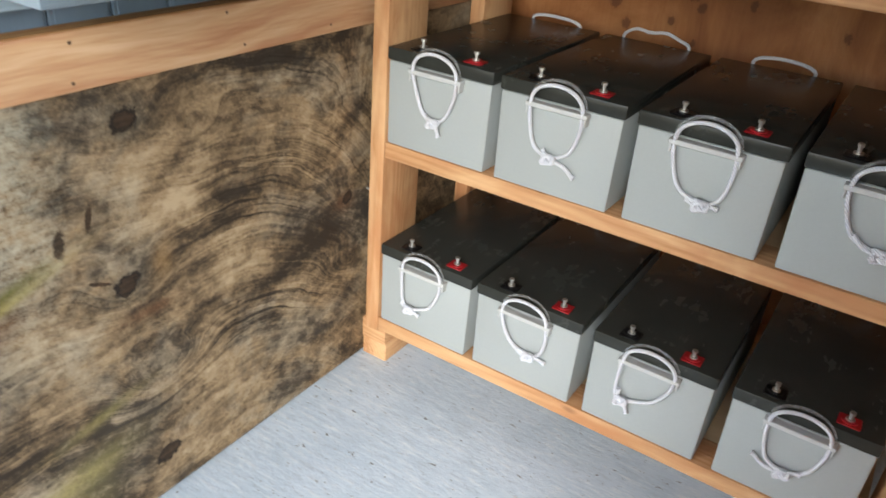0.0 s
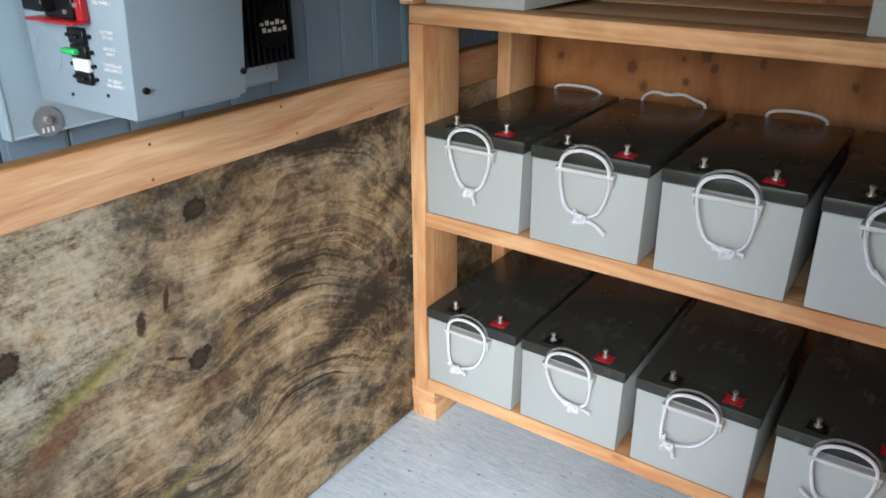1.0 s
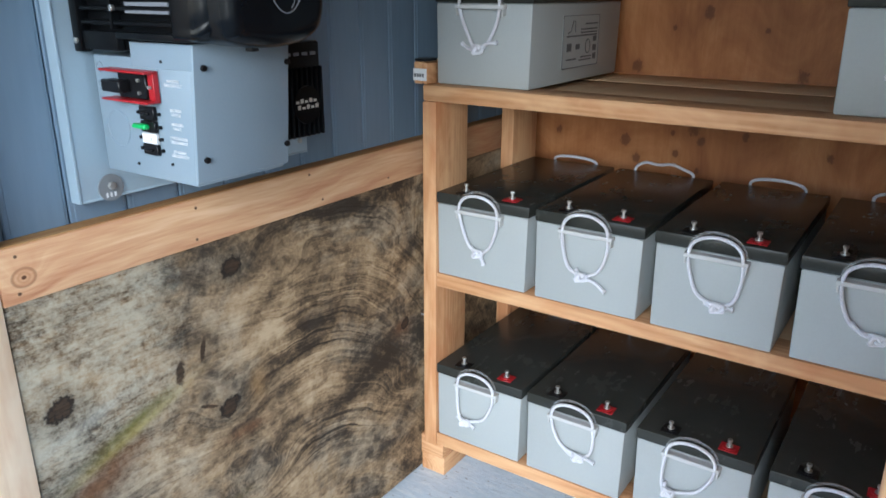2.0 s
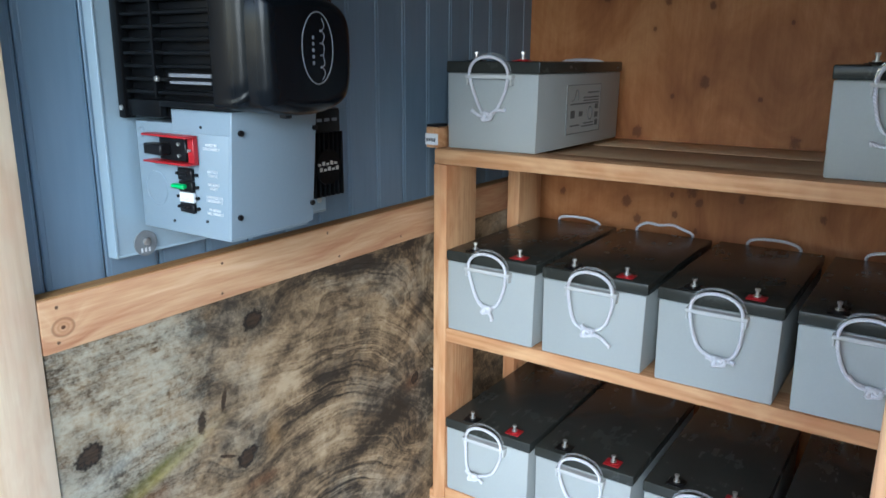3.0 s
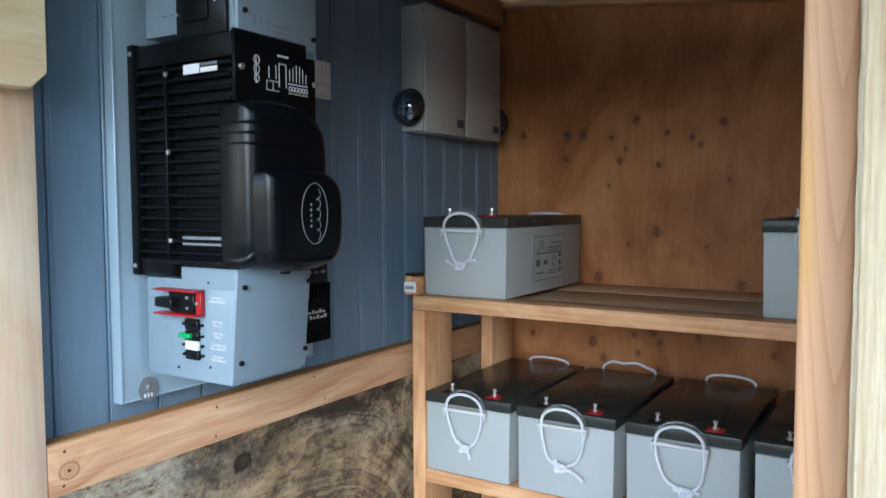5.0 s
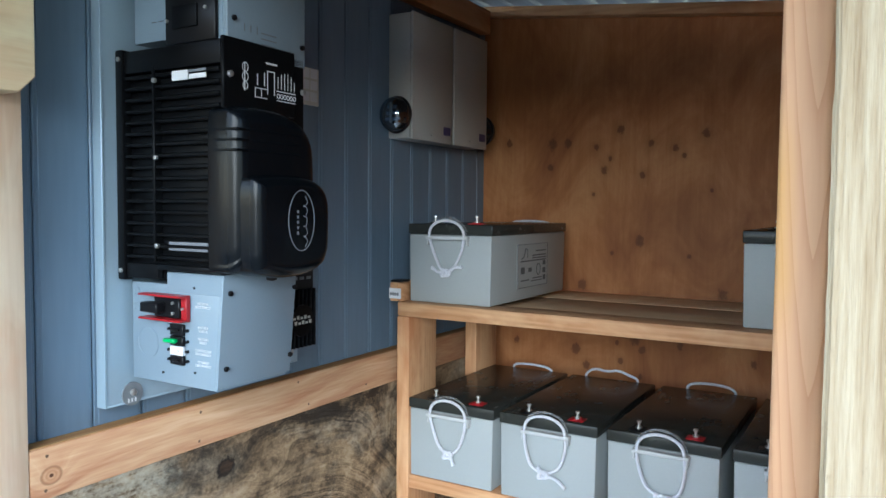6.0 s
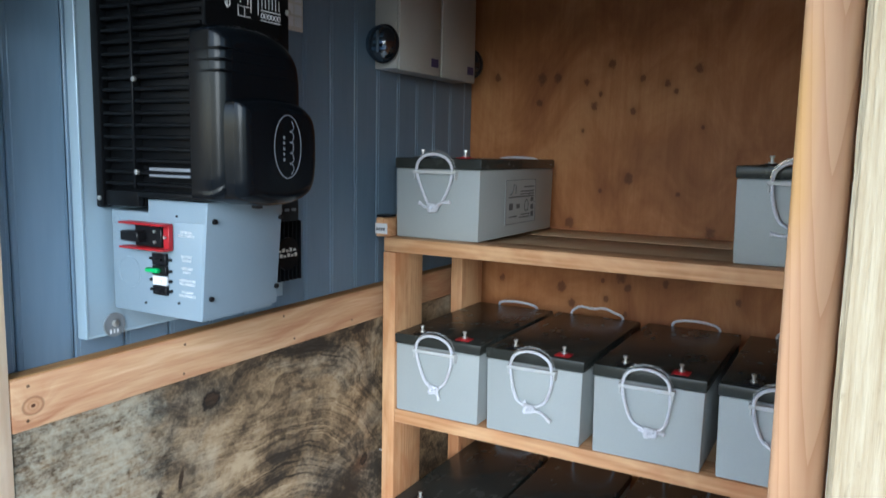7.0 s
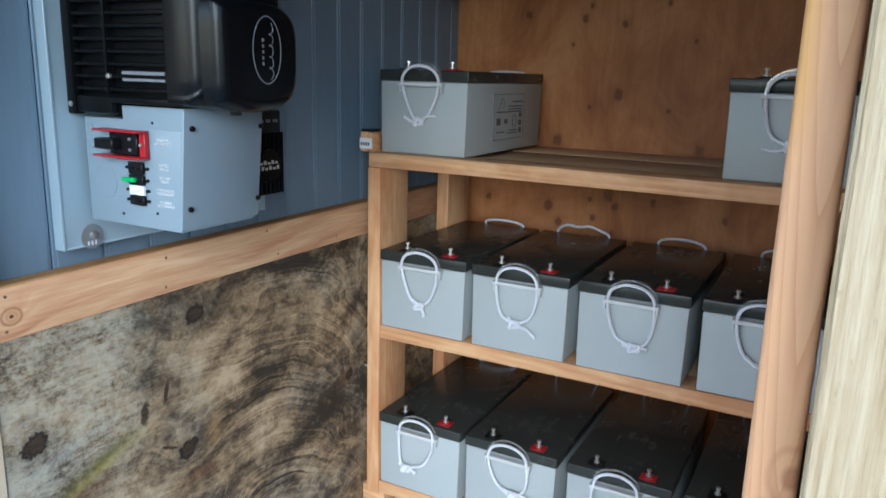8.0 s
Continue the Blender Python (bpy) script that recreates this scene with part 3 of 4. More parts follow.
# ---- the shed ----
SIDING_X, PLY_X, BACK_Y, FRONT_Y, RIGHT_X = -1.055, -1.022, 1.868, 0.290, 0.215
SHELF_Y = 1.25
LEVELS = (0.155, 0.606, 1.056)

ground = bmesh.new()
bmesh.ops.create_grid(ground, x_segments=8, y_segments=8, size=400.0, matrix=Matrix.Translation((0, 0, -0.12)))
solid("ground", ground, GROUND, "grey gravel yard outside the shed", "ground", kind="structure")
solid("floor", box((-1.16, 0.17, -0.10), (0.33, BACK_Y + 0.10, 0.0), 0.004), FLOOR, "pale blue-grey painted floor, chipped and speckled", "floor", kind="structure")

wall_left = thing("wall_left", (0, 0, 0), "blue-grey painted vertical siding above a fir rail", "wall", kind="structure")
part("backing", box((-1.13, 0.19, 0.0), (SIDING_X - 0.013, BACK_Y, 1.940), 0), FIN_BLACK, wall_left)
edges = [0.19] + [0.0277 + 0.0993 * k for k in range(3, 19)] + [BACK_Y - 0.002]
for a, b in zip(edges, edges[1:]):
    plank = bmesh.new()
    brick(plank, (SIDING_X - 0.012, a + 0.001, 0.86), (SIDING_X, b - 0.001, 1.94), 0.0022, 1)
    if b - a > 0.06:
        # the small bead beside each joint
        brick(plank, (SIDING_X - 0.012, a + 0.0085, 0.86), (SIDING_X + 0.0012, b - 0.006, 1.94), 0.0018, 1)
    part("plank", plank, BLUE, wall_left)

rail = thing("wall_rail", (0, 0, 0), "fir rail fixed along the wall between siding and plywood", "rail", kind="structure")
part("board", box((SIDING_X + 0.0025, FRONT_Y + 0.001, 0.835), (PLY_X + 0.004, BACK_Y - 0.003, 0.919), 0.003, 2), RAIL, rail)
# thin strip of deeper amber along the rail's top face
part("sawn_edge", box((SIDING_X + 0.003, FRONT_Y + 0.002, 0.9192), (PLY_X + 0.0015, BACK_Y - 0.004, 0.9212), 0.0005), AMBER_Y, rail, "dull amber upper edge")
for ny, nz in ((0.315, 0.850), (0.318, 0.905), (0.622, 0.848), (0.626, 0.904), (0.905, 0.908), (0.94, 0.850), (1.16, 0.852)):
    part("nail_head", rod(bmesh.new(), (PLY_X + 0.0042, ny, nz), (1, 0, 0), 0.0027, 0.0010, 10), NAIL, rail)
solid("plywood_panel", box((-1.052, FRONT_Y + 0.001, 0.004), (PLY_X, BACK_Y - 0.003, 0.8345), 0.0015), OLD_PLY, "weathered stained plywood sheet with dark knots and moss", "plywood panel", kind="structure")

FALL = -0.108


def sloped(bm, x_mid=-1.0, low=1.0):
    """Tips everything above z = low so that it follows the roof's fall across the shed."""
    for v in bm.verts:
        if v.co.z > low:
            v.co.z += FALL * (v.co.x - x_mid)
    return bm


solid("wall_back", sloped(box((-1.13, BACK_Y, 0.0), (0.33, BACK_Y + 0.02, 1.945), 0)), FIR_PLY, "orange-brown knotty fir plywood sheet", "wall", kind="structure")
solid("wall_right", box((RIGHT_X, 0.28, 0.0), (RIGHT_X + 0.02, BACK_Y, 1.80), 0), FIR_PLY, "plain fir plywood side wall", "wall", kind="structure")
solid("top_plate", sloped(box((-1.053, BACK_Y - 0.040, 1.920), (RIGHT_X - 0.001, BACK_Y - 0.001, 1.952), 0.003, 2)), WOOD_X, "fir top plate along the rear wall", "beam", kind="structure")
solid("top_plate", box((-1.053, FRONT_Y + 0.002, 1.864), (-1.016, BACK_Y - 0.042, 1.938), 0.003, 2), WOOD_Y, "fir top plate along the siding wall", "beam", kind="structure")

roof = bmesh.new()
NX, NY = 96, 2
# the stretch in front of the door is an unseen overhang added to cut skylight
grid = [[roof.verts.new((-1.2 + 1.60 * i / NX, -0.75 + 2.75 * j / NY, 1.970 + FALL * (-0.2 + 1.60 * i / NX) + 0.007 * math.sin(i * 2 * math.pi / 5.5))) for i in range(NX + 1)] for j in range(NY + 1)]
for j in range(NY):
    for i in range(NX):
        roof.faces.new((grid[j][i], grid[j][i + 1], grid[j + 1][i + 1], grid[j + 1][i]))
ceiling = solid("ceiling", roof, ROOF, "corrugated galvanised roof sheet with an unseen shading overhang in front", "roof", kind="structure")
th = ceiling.modifiers.new("thickness", "SOLIDIFY")
th.thickness = 0.002

# door frame
solid("door_post", box((-1.060, 0.196, -0.02), (-1.018, FRONT_Y, 1.60), 0.003, 2), PALE_Z, "pale pine door post beside the siding wall", "post", kind="structure")
beam = box((-1.018, -0.04, 1.463), (-0.979, 0.2895, 1.66), 0)
foot_edge = [e for e in beam.edges if all(v.co.y > 0.28 and v.co.z < 1.47 for v in e.verts)]
bmesh.ops.bevel(beam, geom=foot_edge, offset=0.026, segments=1, profile=0.5, affect="EDGES")
bmesh.ops.bevel(beam, geom=beam.edges[:], offset=0.002, segments=1, profile=0.5, affect="EDGES")
solid("head_beam", beam, PALE_Y, "pale pine beam end nailed to the door post", "beam", kind="structure")
solid("door_post", box((-1.060, 0.196, 1.601), (-1.018, FRONT_Y, 1.945), 0.003, 2), PALE_Z, "upper length of the pale pine door post", "post", kind="structure")
solid("door_jamb", box((0.0345, 0.275, -0.02), (0.0745, 0.364, 1.835), 0.0075, 4), JAMB, "reddish fir door jamb with an orange streak", "post", kind="structure")


def rough_board(x0, x1, y0, y1, z0, z1, n=140, wild=0.0016):
    """A sawn board whose long left edge is ragged."""
    bm = bmesh.new()
    rows = []
    for i in range(n + 1):
        z = z0 + (z1 - z0) * i / n
        j = wild * (noise.noise((z * 22, x0 * 50, 1.0)) + 0.7 * noise.noise((z * 90, x0 * 50, 5.0)))
        k = wild * noise.noise((z * 40, x0 * 50, 9.0))
        rows.append([bm.verts.new(p) for p in ((x0 + j, y0 + 0.004, z), (x0 + 0.004 + j, y0 + k * 0.5, z), (x1, y0, z), (x1, y1, z), (x0 + j * 0.5, y1, z))])
    for A, B in zip(rows, rows[1:]):
        for k in range(5):
            bm.faces.new((A[k], A[(k + 1) % 5], B[(k + 1) % 5], B[k]))
    bm.faces.new(rows[0])
    bm.faces.new(rows[-1])
    return bm


solid("door_trim", rough_board(0.0765, 0.290, 0.200, 0.274, -0.02, 1.815, 140, 0.0012), ROUGH_PINE, "rough-sawn pale pine trim beside the door opening", "trim", kind="structure")
# unseen header, set low to keep daylight off the upper interior
solid("door_header", box((-1.017, 0.205, 1.70), (0.034, 0.288, 1.80), 0.003), PALE_Y, "unseen pale pine header, added to shade the upper interior", "beam", kind="structure")

# ---- the battery shelf ----
rack = thing("battery_rack", (-0.4, SHELF_Y, 0), "open fir lumber rack with three shelves", "shelf")


def rack_part(name, lo, hi, mat, r=0.003, label=""):
    ob = part(name, box(lo, hi, r, 2), mat, rack, label)
    ob.matrix_parent_inverse = rack.matrix_basis.inverted()
    return ob


rack_part("foot", (-1.018, 1.285, 0.0), (-0.944, 1.40, 0.054), WOOD_Y)
rack_part("foot", (-1.017, 1.280, 0.0545), (-0.945, 1.39, 0.113), WOOD_X)
rack_part("foot", (0.115, 1.262, 0.0), (0.20, 1.40, 0.113), WOOD_Y)
POSTS = ((-0.985, 1.250), (-0.985, 1.620), (0.135, 1.250), (0.135, 1.620))
for px, py in POSTS:
    rack_part("post", (px, py, 0.1135), (px + 0.038, py + 0.138, 1.019), WOOD_Z)
rack_part("foot", (-1.0, 1.63, 0.0), (-0.916, 1.75, 0.113), WOOD_X)
for k, z in enumerate(LEVELS):
    x0 = -0.9465 if k < 2 else -0.984
    x1 = 0.1345 if k < 2 else 0.172
    rack_part("front_board", (x0, SHELF_Y + 0.001, z - 0.036), (x1, SHELF_Y + 0.088, z), WOOD_X)
    rack_part("rear_board", (x0, 1.770 if k < 2 else 1.66, z - 0.036), (x1, 1.858, z - (0.010 if k == 2 else 0)), WOOD_X if k < 2 else DECK)
    rack_part("deck", (x0 + 0.002, SHELF_Y + 0.089, z - 0.026), (x1 - 0.002, 1.769 if k < 2 else 1.659, z - (0.006 if k < 2 else 0.011)), DECK)
cleat = rack_part("cleat", (-1.012, 1.256, 1.0565), (-0.9885, 1.42, 1.106), WOOD_Y)
tagp = part("tag", box((-1.013, 1.2535, 1.064), (-0.976, 1.2555, 1.091), 0.0005), WHITE, rack, "small white paper tag")
tagp.matrix_parent_inverse = rack.matrix_basis.inverted()
post_screw = part("screw", rod(bmesh.new(), (-0.990, 1.256, 0.482), (1, 0, 0), 0.0028, 0.010, 10), STEEL, rack, "bright steel screw")
post_screw.matrix_parent_inverse = rack.matrix_basis.inverted()
clip = part("metal_strap", box((-1.010, 1.256, 1.1068), (-0.978, 1.30, 1.1125), 0.001), BLACK, rack, "black metal strap")
clip.matrix_parent_inverse = rack.matrix_basis.inverted()
cl2 = rack_part("cleat_end", (-0.988, 1.256, 1.0565), (-0.9755, 1.300, 1.104), WOOD_X)
for i in range(4):
    b = part("print_bar", box((-1.009 + 0.007 * i, 1.2528, 1.072), (-1.004 + 0.007 * i, 1.2537, 1.080), 0), INK, rack)
    b.matrix_parent_inverse = rack.matrix_basis.inverted()


# ---- batteries ----
BW, BL, BH, LIDZ = 0.2475, 0.492, 0.204, 0.177


def arc(cx, half, z0, h, y0, lean=0.0, n=18, power=1.0):
    return [(cx - half * math.cos(math.pi * i / n), y0 - lean * math.sin(math.pi * i / n), z0 + h * math.sin(math.pi * i / n) ** power) for i in range(n + 1)]


def spline(pts, n=6):
    """Catmull-Rom points through a few guide points."""
    P = [Vector(p) for p in pts]
    P = [2 * P[0] - P[1]] + P + [2 * P[-1] - P[-2]]
    out = []
    for i in range(1, len(P) - 2):
        for k in range(n):
            t = k / n
            a, b, c, d = P[i - 1:i + 3]
            out.append(0.5 * (2 * b + (c - a) * t + (2 * a - 5 * b + 4 * c - d) * t * t + (3 * b - a - 3 * c + d) * t ** 3))
    out.append(P[-2])
    return out


def battery(x, y, z, turn, knot, tails, rear=True, rear_lift=0.028, side_label=False, slack=1.0, rear_bend=0.0):
    """One battery: case, lid, two terminals and its knotted rope handles. knot: shift from the middle of the loop; tails: angle and length of the two ends."""
    b = thing("battery", (x, y, z), turn, "battery", "batteries on the rack")
    b.matrix_basis = pose(x, y, z)
    case = bmesh.new()
    brick(case, (0.003, 0.002, 0.0), (BW - 0.003, BL - 0.002, LIDZ), 0.004, 2)
    for v in case.verts:
        k = 0.0025 * (1 - v.co.z / LIDZ)
        v.co.x += k if v.co.x < BW / 2 else -k
    part("case", case, CASE, b)
    lid = bmesh.new()
    brick(lid, (0.0, 0.0, LIDZ + 0.0008), (BW, BL, BH), 0.0035, 2)
    part("lid", lid, LID, b, "dark grey lid")
    for nm, tx, mat in (("negative_terminal", 0.065, BLACK), ("positive_terminal", 0.188, RED)):
        base = bmesh.new()
        brick(base, (tx - 0.019, 0.013, BH + 0.0004), (tx + 0.019, 0.047, BH + 0.0030), 0.0015, 1)
        rod(base, (tx, 0.031, BH + 0.0035), (0, 0, 1), 0.0135, 0.003, 20)
        t = part(nm, base, mat, b, "red terminal base" if mat is RED else "black terminal base")
        bolt = bmesh.new()
        rod(bolt, (tx, 0.031, BH + 0.0062), (0, 0, 1), 0.0075, 0.003, 16)
        rod(bolt, (tx, 0.031, BH + 0.0105), (0, 0, 1), 0.0035, 0.018, 10)
        rod(bolt, (tx, 0.031, BH + 0.0190), (0, 0, 1), 0.0056, 0.0045, 6)
        part("bolt", bolt, STEEL, t, "steel bolt")
    cx, half = BW / 2, 0.051
    zb = LIDZ - 0.006
    br = bmesh.new()
    brick(br, (cx - half - 0.010, -0.0165, zb - 0.0055), (cx + half + 0.010, 0.003, zb + 0.0035), 0.0015, 1)
    for s in (-1, 1):
        e = cx + s * (half + 0.006)
        brick(br, (e - 0.002, -0.014, zb - 0.020), (e + 0.002, 0.003, zb + 0.002), 0.001, 1)
    part("handle_bracket", br, BRACKET, b)
    # rope: an arch over the lid's edge, hanging below the bracket to a knot
    kx, kz = cx + knot[0], zb - 0.088 + knot[1]
    yo = -0.013
    over = arc(cx, half, zb, 0.043, yo, 0.004, 16, 0.8)
    left = spline([(cx - half, yo, zb), (cx - half * (0.82 + 0.15 * slack) + knot[0] * 0.15, -0.009, zb - 0.034), (cx - half * (0.47 + 0.25 * slack) + knot[0] * 0.5, -0.006, zb - 0.072 + knot[1] * 0.7), (kx - 0.010, -0.0085, kz + 0.003)], 5)
    right = spline([(cx + half, yo, zb), (cx + half * (0.82 + 0.15 * slack) + knot[0] * 0.15, -0.009, zb - 0.034), (cx + half * (0.45 + 0.25 * slack) + knot[0] * 0.5, -0.006, zb - 0.070 + knot[1] * 0.7), (kx + 0.010, -0.0085, kz + 0.003)], 5)
    loop = bmesh.new()
    tube(loop, list(reversed(left)) + over[1:-1] + right, 0.0037, 10)
    rp = part("rope_handle", loop, ROPE, b, "white braided rope")
    kn = bmesh.new()
    for phase, tilt in ((0.0, 0.3), (1.1, -0.5)):
        ring = []
        for i in range(30):
            a = i * 2 * math.pi / 30
            rr = 0.0075 + 0.0035 * math.cos(3 * a + phase)
            ring.append((kx + rr * 1.25 * math.cos(2 * a + phase + tilt), -0.011 + 0.0045 * math.sin(3 * a), kz + rr * 0.85 * math.sin(2 * a + phase)))
        tube(kn, ring, 0.0039, 8, True)
    part("knot", kn, ROPE, rp)
    for ang, ln in tails:
        dx, dz = math.cos(radians(ang)), math.sin(radians(ang))
        bend = 0.12 * ln
        end = bmesh.new()
        tube(end, spline([(kx + 0.004 * dx, -0.010, kz + 0.004 * dz), (kx + dx * ln * 0.55 - dz * bend, -0.010, kz + dz * ln * 0.55 + dx * bend), (kx + dx * ln, -0.0075, kz + dz * ln)], 5), 0.0038, 10)
        rod(end, (kx + dx * (ln + 0.0015), -0.0075, kz + dz * (ln + 0.0015)), (dx, 0, dz), 0.0052, 0.0035, 10)
        part("rope_end", end, ROPE, rp)
    sleeve = bmesh.new()
    inner, outer = arc(cx, half + 0.001, zb + 0.003, 0.044, 0, 0, 18, 0.85), arc(cx, half + 0.006, zb + 0.003, 0.050, 0, 0, 18, 0.85)
    for (a, c), (d, e) in zip(zip(inner, outer), zip(inner[1:], outer[1:])):
        q = [sleeve.verts.new((p[0], -0.006, p[2])) for p in (a, c, e, d)]
        sleeve.faces.new(q)
    bmesh.ops.remove_doubles(sleeve, verts=sleeve.verts[:], dist=1e-6)
    bmesh.ops.solidify(sleeve, geom=sleeve.faces[:], thickness=0.0012)
    part("clear_guard", sleeve, CLEAR, b, "clear plastic guard")
    if rear:
        back = bmesh.new()
        pts = arc(BW * (0.47 if rear_bend else 0.52), 0.078 if rear_bend else 0.064, BH - 0.010, rear_lift + 0.012, BL + 0.010, 0.016, 16, 0.55)
        pts = [(px, py, pz + rear_bend * math.sin((px - BW * 0.5) * 90)) for px, py, pz in pts]
        tube(back, pts, 0.0037, 10)
        part("rear_rope_handle", back, ROPE, b, "white braided rope")
    if side_label:
        lab = part("side_label", box((BW - 0.0025, 0.150, 0.032), (BW - 0.0012, 0.352, 0.150), 0.0003), CASE, b, "printed rating label with dark symbols")
        marks = [(0.150, 0.352, 0.1485, 0.1498), (0.150, 0.352, 0.032, 0.0333), (0.150, 0.1515, 0.032, 0.15), (0.3505, 0.352, 0.032, 0.15),
                 (0.270, 0.340, 0.128, 0.1315), (0.245, 0.340, 0.116, 0.1195), (0.245, 0.340, 0.109, 0.112), (0.170, 0.340, 0.102, 0.1055),
                 (0.172, 0.197, 0.070, 0.088), (0.220, 0.243, 0.073, 0.085), (0.318, 0.338, 0.088, 0.100), (0.318, 0.338, 0.066, 0.080),
                 (0.320, 0.338, 0.046, 0.060), (0.172, 0.225, 0.050, 0.0535), (0.250, 0.312, 0.053, 0.0562), (0.240, 0.312, 0.046, 0.049)]
        for y0, y1, z0, z1 in marks:
            part("print_bar", box((BW - 0.0013, y0, z0), (BW - 0.0006, y1, z1), 0), INK, lab)
        sail = bmesh.new()
        tube(sail, [(BW - 0.001, 0.175, 0.110), (BW - 0.001, 0.190, 0.115), (BW - 0.001, 0.202, 0.138), (BW - 0.001, 0.214, 0.136), (BW - 0.001, 0.214, 0.112)], 0.0014, 6)
        part("emblem", sail, INK, lab)
        for cyc in (0.288,):
            ring = bmesh.new()
            tube(ring, [(BW - 0.001, cyc + 0.013 * math.cos(a * math.pi / 10), 0.078 + 0.016 * math.sin(a * math.pi / 10)) for a in range(20)], 0.0014, 6, True)
            part("symbol", ring, INK, lab)
    return b


G = "grey battery, dark lid, white rope, "
MX = (-0.9465, -0.684, -0.417, -0.149)
LX = (-0.9455, -0.686, -0.416, -0.142)
mid, low = LEVELS[1] + 0.0005, LEVELS[0] + 0.0005
battery(MX[0], 1.250, mid, G + "on the middle shelf", (0.001, -0.007), ((150, 0.022), (-62, 0.027)), True, 0.013, slack=0.45)
battery(MX[1], 1.249, mid, G + "long tail, middle shelf", (-0.003, -0.008), ((135, 0.018), (-24, 0.056)), True, 0.023, rear_bend=0.003)
battery(MX[2], 1.250, mid, G + "short tails, middle shelf", (0.014, -0.010), ((172, 0.024), (2, 0.026)), True, 0.019)
battery(MX[3], 1.252, mid, G + "middle shelf by the post", (0.018, -0.006), ((155, 0.046), (5, 0.030)), True, 0.022)
battery(LX[0], 1.250, low, G + "on the bottom shelf", (-0.030, -0.014), ((158, 0.022), (-20, 0.026)), True, 0.006)
battery(LX[1], 1.251, low, G + "spread tails, bottom shelf", (0.020, 0.000), ((165, 0.036), (-4, 0.036)), True, 0.046)
battery(LX[2], 1.251, low, G + "knot aside, bottom shelf", (-0.040, -0.006), ((112, 0.022), (-58, 0.028)), True, 0.050)
battery(LX[3], 1.251, low, G + "bottom shelf by the post", (-0.004, -0.010), ((165, 0.056), (20, 0.028)), True, 0.044)
top = LEVELS[2] + 0.0005
battery(-0.9745, 1.286, top, "grey battery with printed side label on the top shelf", (-0.002, -0.002), ((166, 0.042), (20, 0.044)), True, 0.002, True, slack=0.0)
battery(-0.150, 1.300, top, "grey battery with long rope tail on the top shelf", (0.006, -0.008), ((188, 0.052), (10, 0.030)), True, 0.030)

# ---- power equipment on the siding wall ----
mount = thing("mounting_plate", (-1.05, 0.7, 0.95), "pale grey metal mounting plate bolted to the siding", "plate")


def put(name, bm, mat, parent, label=""):
    """A part given in world places."""
    ob = part(name, bm, mat, parent, label)
    top_one = parent
    while top_one.parent:
        top_one = top_one.parent
    if parent is top_one:
        ob.matrix_parent_inverse = top_one.matrix_basis.inverted()
    return ob


PX = -1.031
put("sheet", box((PX - 0.004, 0.434, 0.955), (PX, 0.918, 1.855), 0.001), PLATE, mount)
put("folded_edge", box((-1.053, 0.430, 0.952), (PX + 0.0015, 0.4345, 1.855), 0.001), PLATE, mount)
put("folded_edge", box((-1.053, 0.435, 0.952), (PX + 0.0008, 0.918, 0.9555), 0.001), PLATE, mount)
washer = put("washer", rod(bmesh.new(), (PX + 0.002, 0.483, 0.969), (1, 0, 0), 0.021, 0.003, 28), GALV, mount, "flat dull steel washer")
part("bolt_head", rod(bmesh.new(), (PX + 0.006, 0.483, 0.972), (1, 0, 0), 0.0065, 0.006, 6, bevel=0.001), STEEL, washer)
for i in range(3):
    part("print_bar", box((PX + 0.0034, 0.473 + 0.007 * i, 0.9545), (PX + 0.0040, 0.476 + 0.007 * i, 0.9615), 0), WHITE, washer)

# inverter: finned black body, front cover and lower pod
inv = thing("inverter", (-0.93, 0.56, 1.17), "black finned inverter with a rounded front cover", "inverter")
IY0, IY1, IX0, IX1, IZ0, IZ1 = 0.462, 0.655, -1.030, -0.781, 1.178, 1.560
body = bmesh.new()
brick(body, (IX0, IY0 + 0.014, 1.1945), (IX1, IY1, IZ1), 0.004, 2)
brick(body, (IX0, IY0 + 0.014, IZ0), (-0.931, IY1, 1.20), 0.004, 2)
put("body", body, FIN_BLACK, inv)
put("flange", box((IX0, IY0 - 0.004, IZ0 - 0.004), (IX0 + 0.018, IY0 + 0.016, IZ1 + 0.004), 0.003, 2), FIN_BLACK, inv)
put("end_band", box((IX0 + 0.0185, IY0, IZ1 - 0.038), (IX1, IY0 + 0.0135, IZ1), 0.003, 2), FIN_BLACK, inv)
low_band = box((IX0 + 0.0185, IY0, IZ0), (-0.931, IY0 + 0.0135, IZ0 + 0.026), 0.003, 2)
brick(low_band, (-0.934, IY0, 1.1945), (IX1, IY0 + 0.0135, IZ0 + 0.026), 0.002, 2)
put("end_band", low_band, FIN_BLACK, inv)
for k in range(17):
    z = IZ0 + 0.034 + k * 0.0187
    fin = bmesh.new()
    brick(fin, (IX0 + 0.020, IY0 - 0.001, z), (IX0 + 0.0895, IY0 + 0.015, z + 0.0068), 0.0018, 1)
    brick(fin, (IX0 + 0.0965, IY0 - 0.001, z), (IX1 - 0.004, IY0 + 0.015, z + 0.0068), 0.0018, 1)
    put("fin", fin, FIN_BLACK, inv)
put("spine", box((IX0 + 0.090, IY0 - 0.002, IZ0 + 0.03), (IX0 + 0.096, IY0 + 0.014, IZ1 - 0.03), 0.001), FIN_BLACK, inv)
